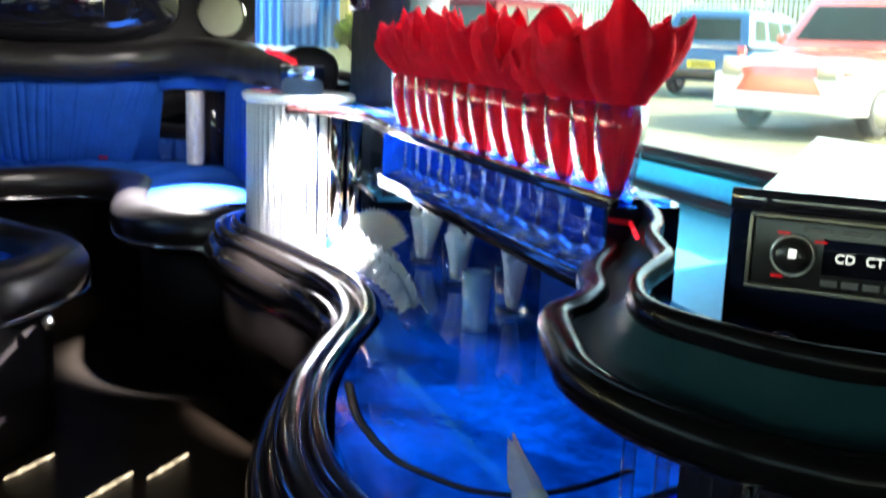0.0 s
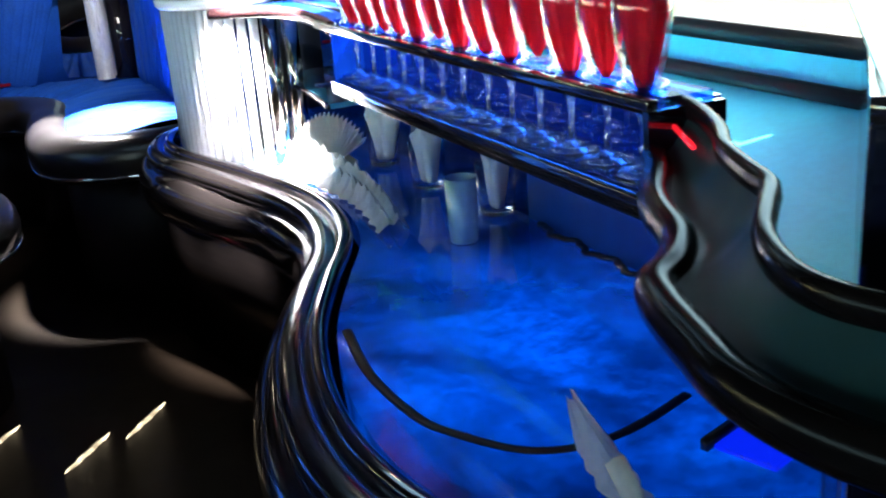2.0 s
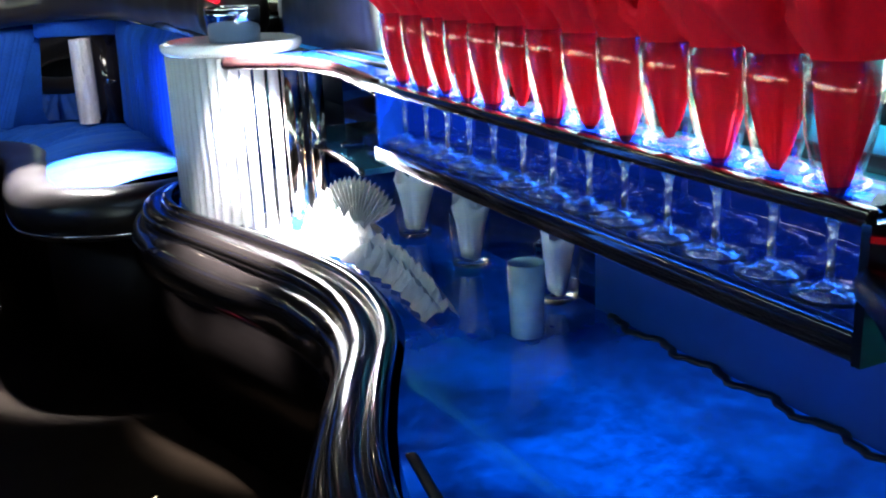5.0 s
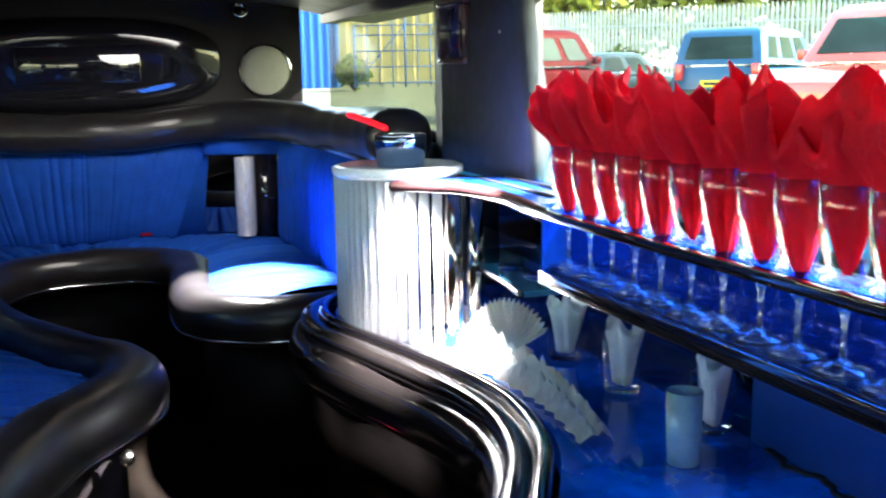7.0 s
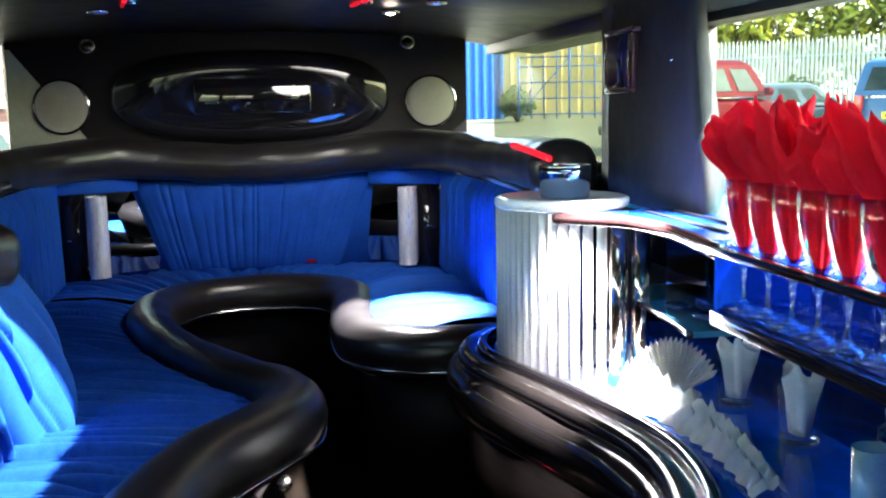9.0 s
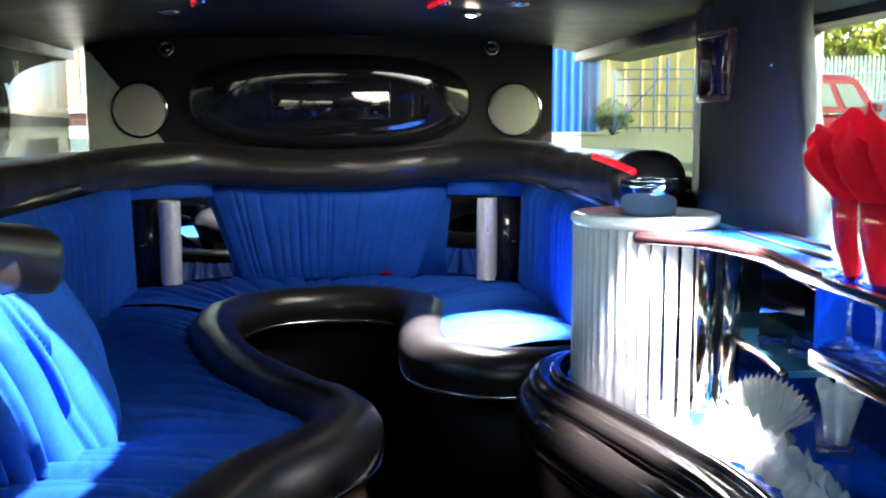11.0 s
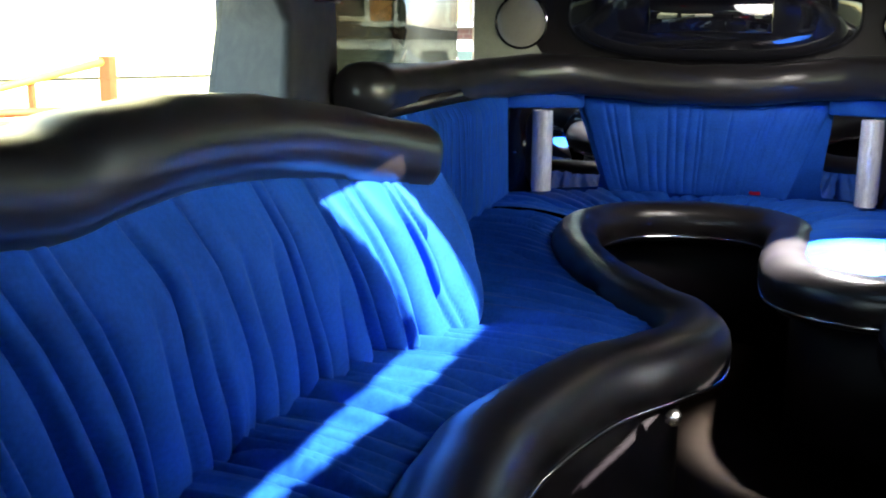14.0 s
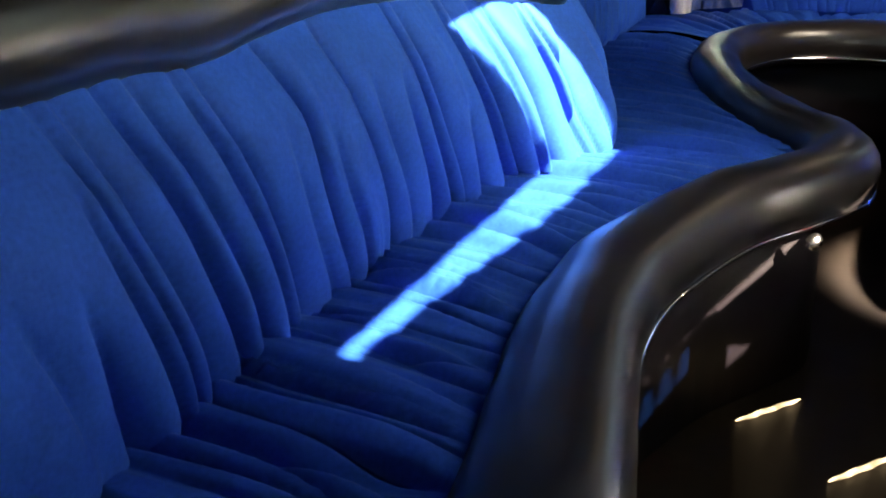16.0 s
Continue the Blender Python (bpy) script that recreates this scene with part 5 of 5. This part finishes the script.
M["tyre"] = mat("tyre_rubber", (0.02, 0.02, 0.02), 0.8, scale=30, vary=0.2)
M["carglass"] = mat("car_window", (0.022, 0.036, 0.027), 0.2, scale=1.5, vary=0.6, spec=0.2)
M["plate"] = mat("yellow_plate", (0.80, 0.60, 0.02), 0.5, scale=20, vary=0.05)
M["taillight"] = mat("red_tail_lamp", (0.55, 0.01, 0.01), 0.2, scale=20, vary=0.1, coat=1.0)
M["redpost"] = mat("red_oxide_paint", (0.42, 0.06, 0.02), 0.6, scale=12, vary=0.2)
M["yellowrail"] = mat("yellow_painted_rail", (0.75, 0.50, 0.04), 0.6, scale=12, vary=0.15)

# ground: one sheet to the horizon
xs = [-900, -200, -60, -25, -10, 0, 6, 12, 20, 35, 70, 250, 900]
ys = [-900, -200, -60, -20, -5, 0, 5, 12, 20, 30, 45, 80, 250, 900]
rows = [[(x, y, (-0.25 + 0.02 * min(60, max(0.0, 0.45 * x + 0.9 * y)))) for x in xs] for y in ys]
tagged(part("ground", loft(rows), "tarmac", smooth_it=False), "pale sunlit yard surface", "ground", kind="structure")


def polar(az, d, e=(0.02, 0.25)):
    return e[0] + d * math.sin(radians(az)), e[1] + d * math.cos(radians(az))


def car(name, label, paint, L, W, H, prof, cab, heading, x, y, two_tone=None, plate_rear=True, group=""):
    """A parked car: profile of (along, height) pairs for the body, cab as (x0, x1, x2, x3) at the belt and roof."""
    c = thing(name, label, "car", group=group)
    belt, roof = H * 0.60, H
    bm = bmesh.new()
    secs = []
    n = 9
    for i in range(n):
        v = -1 + 2 * i / (n - 1)
        inset = 1 - 0.06 * abs(v) ** 4
        secs.append([(px * inset, v * W / 2, 0.18 + (pz - 0.18) * (1 - 0.10 * abs(v) ** 5)) for px, pz in prof])
    vs = [[bm.verts.new(p) for p in s] for s in secs]
    m = len(prof)
    for a, b in zip(vs, vs[1:]):
        for k in range(m):
            bm.faces.new((a[k], a[(k + 1) % m], b[(k + 1) % m], b[k]))
    bm.faces.new(vs[0][::-1])
    bm.faces.new(vs[-1])
    body = part("body", bm, paint, c, bevel=0.02)
    if two_tone:
        part("lower_body", boxm(-L / 2 + 0.03, L / 2 - 0.03, -W / 2 - 0.012, W / 2 + 0.012, 0.26, belt * 0.66), two_tone, c, "pale lower body", bevel=0.03)
    x0, x1, x2, x3 = cab
    lo = [Vector((x0, -W / 2 + 0.05, belt - 0.03)), Vector((x3, -W / 2 + 0.05, belt - 0.03)), Vector((x3, W / 2 - 0.05, belt - 0.03)), Vector((x0, W / 2 - 0.05, belt - 0.03))]
    hi = [Vector((x1, -W / 2 + 0.17, roof)), Vector((x2, -W / 2 + 0.17, roof)), Vector((x2, W / 2 - 0.17, roof)), Vector((x1, W / 2 - 0.17, roof))]
    bm = bmesh.new()
    rows = [lo, [p.lerp(q, 0.86) for p, q in zip(lo, hi)], [q + Vector((0.10 * (1 if k in (0, 3) else -1), 0.10 * (1 if k < 2 else -1), -0.01)) for k, q in enumerate(hi)]]
    vs = [[bm.verts.new(p) for p in r] for r in rows]
    for a, b in zip(vs, vs[1:]):
        for k in range(4):
            bm.faces.new((a[k], a[(k + 1) % 4], b[(k + 1) % 4], b[k]))
    bm.faces.new(vs[-1])
    part("cabin", bm, paint, c, bevel=0.05)
    for k, spans in ((0, ((0.09, 0.29), (0.36, 0.61), (0.68, 0.89))), (1, ((0.10, 0.90),)), (2, ((0.11, 0.33), (0.40, 0.65), (0.72, 0.91))), (3, ((0.11, 0.89),))):
        p0, p1, q0, q1 = lo[k], lo[(k + 1) % 4], hi[k], hi[(k + 1) % 4]
        out = (p1 - p0).cross(q0 - p0).normalized() * 0.012
        for s0, s1 in spans:
            f = bmesh.new()
            ring = [p0.lerp(p1, s_).lerp(q0.lerp(q1, s_), v_) for s_, v_ in ((s0, 0.14), (s1, 0.14), (s1 * 0.97 + 0.015, 0.74), (s0 * 0.97 + 0.015, 0.74))]
            a, b = [f.verts.new(p + out) for p in ring], [f.verts.new(p - out) for p in ring]
            f.faces.new(a)
            f.faces.new(b[::-1])
            for m_ in range(4):
                f.faces.new((a[m_], a[(m_ + 1) % 4], b[(m_ + 1) % 4], b[m_]))
            part("pane", f, "carglass", c, "pale reflecting car window", smooth_it=False, bevel=0.008)
    for sx in (-1, 1):
        for s in (-1, 1):
            wx = sx * L * 0.31
            w = part("wheel", lathe([(0.20, -0.09), (0.30, -0.09), (0.325, -0.06), (0.325, 0.06), (0.30, 0.09), (0.20, 0.09)], 22), "tyre", c, "black tyre")
            w.matrix_local = Matrix.Translation((wx, s * (W / 2 - 0.07), 0.325)) @ Euler((radians(90), 0, 0)).to_matrix().to_4x4()
            h = part("rim", lathe([(0, 0.085), (0.06, 0.09), (0.17, 0.07), (0.205, 0.088), (0.205, -0.088), (0, -0.085)], 18), "silver", w, "silver wheel rim")
    for s in (-1, 1):
        part("tail_lamp", boxm(-L / 2 - 0.012, -L / 2 + 0.10, s * W * 0.40 - 0.07, s * W * 0.40 + 0.07, belt * 0.68, belt * 0.98), "taillight", c, "red tail lamp", bevel=0.015)
        part("head_lamp", boxm(L / 2 - 0.14, L / 2 + 0.012, s * W * 0.36 - 0.13, s * W * 0.36 + 0.13, belt * 0.62, belt * 0.84), "silver", c, "clear head lamp", bevel=0.02)
        part("door_mirror", boxm(x3 - 0.35, x3 - 0.2, s * (W / 2 + 0.06) - 0.07, s * (W / 2 + 0.06) + 0.07, belt, belt + 0.14), paint, c, bevel=0.03)
    part("bumper", boxm(-L / 2 - 0.05, -L / 2 + 0.10, -W / 2 + 0.05, W / 2 - 0.05, 0.30, 0.48), "radio", c, "dark rear bumper", bevel=0.03)
    part("bumper", boxm(L / 2 - 0.10, L / 2 + 0.05, -W / 2 + 0.05, W / 2 - 0.05, 0.28, 0.48), "carwhite" if two_tone else "radio", c, "front bumper", bevel=0.03)
    part("number_plate", boxm(-L / 2 - 0.062, -L / 2 - 0.05, -0.26, 0.26, 0.52, 0.64), "plate", c, "yellow plate", smooth_it=False)
    part("plate_bar", boxm(-L / 2 - 0.067, -L / 2 - 0.0625, -0.20, 0.20, 0.555, 0.605), "radio", c, smooth_it=False)
    c.matrix_world = pose(x, y, ground_z(x, y), 0, 0, heading)
    return c


def hatch(L, H):
    b = H * 0.56
    return [(-L / 2, 0.28), (-L / 2 - 0.02, 0.5), (-L / 2 + 0.05, b), (L * 0.22, b + 0.02), (L * 0.40, b * 0.93), (L / 2 - 0.03, b * 0.80), (L / 2, 0.5), (L / 2 - 0.03, 0.28), (0, 0.2)]


x, y = polar(24.7, 20.0)
car("parked_car", "red hatchback parked in the yard", "carred", 3.9, 1.65, 1.64, hatch(3.9, 1.64), (-1.85, -1.6, 0.45, 1.05), 25, x, y, group="parked cars")
x, y = polar(29.0, 24.5)
car("parked_car", "dark green saloon parked in the yard", "cargreen", 4.3, 1.7, 1.18, hatch(4.3, 1.18), (-1.3, -0.8, 0.35, 1.0), -12, x, y, group="parked cars")
x, y = polar(36.4, 21.0)
car("parked_car", "blue estate car with a roof rail parked in the yard", "carblue", 4.3, 1.75, 1.58, hatch(4.3, 1.58), (-2.1, -1.85, 0.6, 1.15), 36, x, y, group="parked cars")
x, y = polar(43.5, 14.6)
car("parked_car", "orange-red and cream four-wheel-drive parked in the yard", "carorange", 4.5, 1.8, 1.78, hatch(4.5, 1.78), (-2.1, -1.9, 0.35, 0.95), 200, x, y, two_tone="carwhite", group="parked cars")
x, y = polar(-15.0, 11.5)
car("parked_car", "white car parked beside the house", "carwhite", 4.1, 1.7, 1.02, hatch(4.1, 1.02), (-1.5, -1.2, 0.4, 0.95), 60, x, y, group="parked cars")

# palisade fence
fence = thing("palisade_fence", "pale galvanised palisade fence with pointed pales", "fence")
pale = None
a, b = Vector((*polar(21.5, 44), 0)), Vector((*polar(58, 34), 0))
n = 150
ang = math.degrees(math.atan2(b.y - a.y, b.x - a.x))
for k in range(n):
    p = a.lerp(b, k / (n - 1))
    if pale is None:
        bm = extrude_y([(-0.05, 0), (0.05, 0), (0.05, 2.55), (0, 2.75), (-0.05, 2.55)], -0.012, 0.012)
        pale = part("pale", bm, "steel", fence, smooth_it=False)
        q = pale
    else:
        q = pale.copy()
        scene.collection.objects.link(q)
    q.matrix_world = pose(p.x, p.y, ground_z(p.x, p.y), 0, 0, ang)
for h in (0.5, 2.1):
    part("rail", rod((a.x, a.y + 0.05, ground_z(a.x, a.y) + h), (b.x, b.y + 0.05, ground_z(b.x, b.y) + h), 0.03, 6), "steel", fence)


def bush(name, label, x, y, r, h, count, seed, material="hedge", leaf=0.22):
    """A shrub: short limbs and a crown of many small leaves."""
    t = thing(name, label, "bush", (x, y, ground_z(x, y)))
    rnd = random.Random(seed)
    bm = bmesh.new()
    for k in range(7):
        a = rnd.uniform(0, 6.28)
        rod((0, 0, 0), (r * 0.6 * math.cos(a), r * 0.6 * math.sin(a), h * rnd.uniform(0.5, 0.9)), 0.05, 5, bm)
    part("limb", bm, "copper", t)
    verts, faces = [], []
    for k in range(count):
        a, c, rr = rnd.uniform(0, 6.28), rnd.uniform(-1, 1), rnd.random() ** 0.4
        s = math.sqrt(1 - c * c)
        lump = 0.75 + 0.4 * noise.noise(Vector((math.cos(a) * 2, math.sin(a) * 2, c * 2 + seed)))
        p = Vector((r * lump * rr * s * math.cos(a), r * lump * rr * s * math.sin(a), h * 0.5 + h * 0.5 * lump * rr * c))
        u = Vector((rnd.uniform(-1, 1), rnd.uniform(-1, 1), rnd.uniform(-1, 1))).normalized()
        v = u.orthogonal().normalized()
        l = leaf * rnd.uniform(0.6, 1.3)
        i = len(verts)
        verts += [p - u * l, p + v * l * 0.45, p + u * l, p - v * l * 0.45]
        faces.append((i, i + 1, i + 2, i + 3))
    me = bpy.data.meshes.new("crown")
    me.from_pydata([tuple(v) for v in verts], [], faces)
    me.materials.append(M[material])
    o = new("crown", me)
    o.parent = t
    o["kind"] = "stuff"
    return t


for k in range(11):
    az = 22 + 3.6 * k
    x, y = polar(az, 49 - 0.25 * k)
    bush("hedge_bush", "sunlit yellow-green bush behind the fence", x, y, 3.4, 6.6 + 1.3 * math.sin(k * 2.1), 1500, k, leaf=0.30)
bush("weed_clump", "green weeds against the gate", *polar(14.6, 36), 0.9, 1.3, 350, 40, "weed", 0.16)
bush("weed_clump", "green weeds by the fence", *polar(29.5, 38), 1.0, 1.5, 350, 41, "weed", 0.16)

# blue container, yellow building and blue mesh gate
cont = thing("shipping_container", "blue corrugated steel container", "container")
x0, y0 = polar(7.0, 40)
x1, y1 = polar(13.9, 40)
bm = bmesh.new()
prof, m = [], 60
for k in range(m + 1):
    f = k / m
    dep = 0.0 if (k // 2) % 2 else 0.12
    prof.append((x0 + (x1 - x0) * f, y0 + (y1 - y0) * f + dep))
bm = prism(prof + [(x1 + 0.3, y1 + 3), (x0, y0 + 3)], ground_z(x0, y0), ground_z(x0, y0) + 3.3)
part("shell", bm, "bluepaint", cont, smooth_it=False)
yb = thing("yellow_building", "cream-yellow clad low industrial building", "building")
x0, y0 = polar(13.4, 47)
x1, y1 = polar(23.5, 47)
part("wall", prism([(x0, y0), (x1, y1), (x1 + 2, y1 + 8), (x0, y0 + 8)], 0.0, 6.2), "yellowwall", yb, smooth_it=False)
for k in range(12):
    f = k / 11
    part("cladding_rib", boxm(x0 + (x1 - x0) * f - 0.05, x0 + (x1 - x0) * f + 0.05, y0 + (y1 - y0) * f - 0.06, y0 + (y1 - y0) * f + 0.02, 0.3, 6.2), "yellowwall", yb, smooth_it=False)
part("roof", prism([(x0 - 0.3, y0 - 0.3), (x1 + 0.3, y1 - 0.3), (x1 + 2, y1 + 8), (x0, y0 + 8)], 6.2, 6.4), "steel", yb, smooth_it=False)
gate = thing("mesh_gate", "blue tubular steel gate with open mesh", "gate")
x0, y0 = polar(14.7, 33)
x1, y1 = polar(20.3, 33)
gz = ground_z(x0, y0) + 0.2
for k in range(9):
    f = k / 8
    px, py = x0 + (x1 - x0) * f, y0 + (y1 - y0) * f
    part("upright", rod((px, py, gz), (px, py, gz + (2.3 if k in (3, 4, 5, 8) else 1.95)), 0.035 if k % 4 == 0 else 0.02, 6), "bluepaint", gate)
for h in (0.15, 0.65, 1.15, 1.65, 1.95):
    part("cross_bar", rod((x0, y0, gz + h), (x1, y1, gz + h), 0.022, 6), "bluepaint", gate)
part("brace", rod((x0, y0, gz + 0.15), (x0 + (x1 - x0) * 0.5, y0 + (y1 - y0) * 0.5, gz + 1.95), 0.02, 6), "bluepaint", gate)

# left: brick house, pale wall, red posts with a yellow rail
house = thing("brick_house", "dark brick house with white-framed windows", "house")
HX0, HX1, HY = -9.6, -2.6, 18.0
part("wall", boxm(HX0, HX1, HY, HY + 6, -0.1, 5.5), "mortar", house, smooth_it=False)
part("roof", extrude_y([(HX0 - 0.4, 5.5), (HX1 + 0.4, 5.5), ((HX0 + HX1) / 2, 8.0)], HY - 0.4, HY + 6.4), "brick", house, smooth_it=False)
for (wx, ww) in ((-5.87, 0.85), (-4.42, 0.75)):
    w = part("window", boxm(wx - ww / 2, wx + ww / 2, HY - 0.03, HY + 0.05, 1.22, 2.25), "roomdark", house, "dark window pane", smooth_it=False)
    f = bmesh.new()
    box(f, wx - ww / 2 - 0.07, wx + ww / 2 + 0.07, HY - 0.07, HY - 0.03, 2.25, 2.33)
    box(f, wx - ww / 2 - 0.07, wx - ww / 2, HY - 0.07, HY - 0.03, 1.22, 2.25)
    box(f, wx + ww / 2, wx + ww / 2 + 0.07, HY - 0.07, HY - 0.03, 1.22, 2.25)
    box(f, wx + 0.05, wx + 0.10, HY - 0.065, HY - 0.03, 1.22, 2.25)
    part("frame", f, "upvc", w, "white window frame", smooth_it=False)
    part("sill", boxm(wx - ww / 2 - 0.12, wx + ww / 2 + 0.12, HY - 0.14, HY - 0.03, 1.13, 1.22), "upvc", w, "white sill", smooth_it=False)
    part("curtain", boxm(wx - ww / 2 + 0.02, wx, HY - 0.045, HY - 0.032, 1.24, 2.2), "curtain", w, "orange curtain", smooth_it=False)
# courses of brick on the visible face
bmc = bmesh.new()
verts, faces = [], []
for r in range(46):
    z = 0.0 + 0.085 * r
    off = 0.12 if r % 2 else 0.0
    x = HX0 + off
    while x < HX1 - 0.05:
        inside = any(abs(x + 0.11 - wx) < ww / 2 + 0.19 and 1.08 < z + 0.04 < 2.34 for wx, ww in ((-5.87, 0.85), (-4.42, 0.75)))
        if not inside:
            i = len(verts)
            e = random.uniform(0.008, 0.016)
            verts += [(x, HY, z), (x + 0.22, HY, z), (x + 0.22, HY, z + 0.072), (x, HY, z + 0.072), (x, HY - e, z), (x + 0.22, HY - e, z), (x + 0.22, HY - e, z + 0.072), (x, HY - e, z + 0.072)]
            faces += [(i + 4, i + 5, i + 6, i + 7), (i, i + 1, i + 5, i + 4), (i + 3, i + 7, i + 6, i + 2), (i, i + 4, i + 7, i + 3), (i + 1, i + 2, i + 6, i + 5)]
        x += 0.235
me = bpy.data.meshes.new("brick_courses")
me.from_pydata(verts, [], faces)
me.materials.append(M["brick"])
o = new("brick_courses", me)
o.parent = house
o["kind"] = "stuff"

pale_wall = thing("pale_building", "pale sunlit rendered building beside the yard", "building")
x0, y0 = polar(-27.2, 15.5)
x1, y1 = polar(-60, 13.0)
part("wall", prism([(x0, y0), (x1, y1), (x1 - 3, y1 + 5), (x0 - 3, y0 + 6)], -0.3, 5.0), "paleblock", pale_wall, smooth_it=False)
d = Vector((x1 - x0, y1 - y0, 0)).normalized()
nn = Vector((-d.y, d.x, 0))
if nn.x < 0:
    nn = -nn
for z in (0.38, 2.6):
    part("cable", rod(Vector((x0, y0, z)) + nn * 0.02, Vector((x1, y1, z)) + nn * 0.02, 0.012, 6), "radio", pale_wall, "thin dark line along the wall")
for k in range(16):
    z = 0.1 + 0.3 * k
    part("cladding_lap", rod(Vector((x0, y0, z)) + nn * 0.004, Vector((x1, y1, z)) + nn * 0.004, 0.01, 5), "paleblock", pale_wall)

barrier = thing("yard_barrier", "red oxide posts with a sloping yellow rail", "barrier")
px, py = polar(-33.4, 12.5)
gz = ground_z(px, py)
part("post", boxm(px - 0.07, px + 0.07, py - 0.07, py + 0.07, gz, 0.71), "redpost", barrier, smooth_it=False)
qx, qy = polar(-37.2, 12.3)
part("post", boxm(qx - 0.03, qx + 0.03, qy - 0.03, qy + 0.03, gz, 0.46), "redpost", barrier, smooth_it=False)
rx, ry = polar(-43, 12.0)
part("rail", rod((px, py, 0.66), (rx, ry, 0.15), 0.045, 8), "yellowrail", barrier, "yellow rail")
part("base_rail", rod((px, py, 0.10), (rx, ry, 0.10), 0.05, 8), "redpost", barrier, "red low rail")
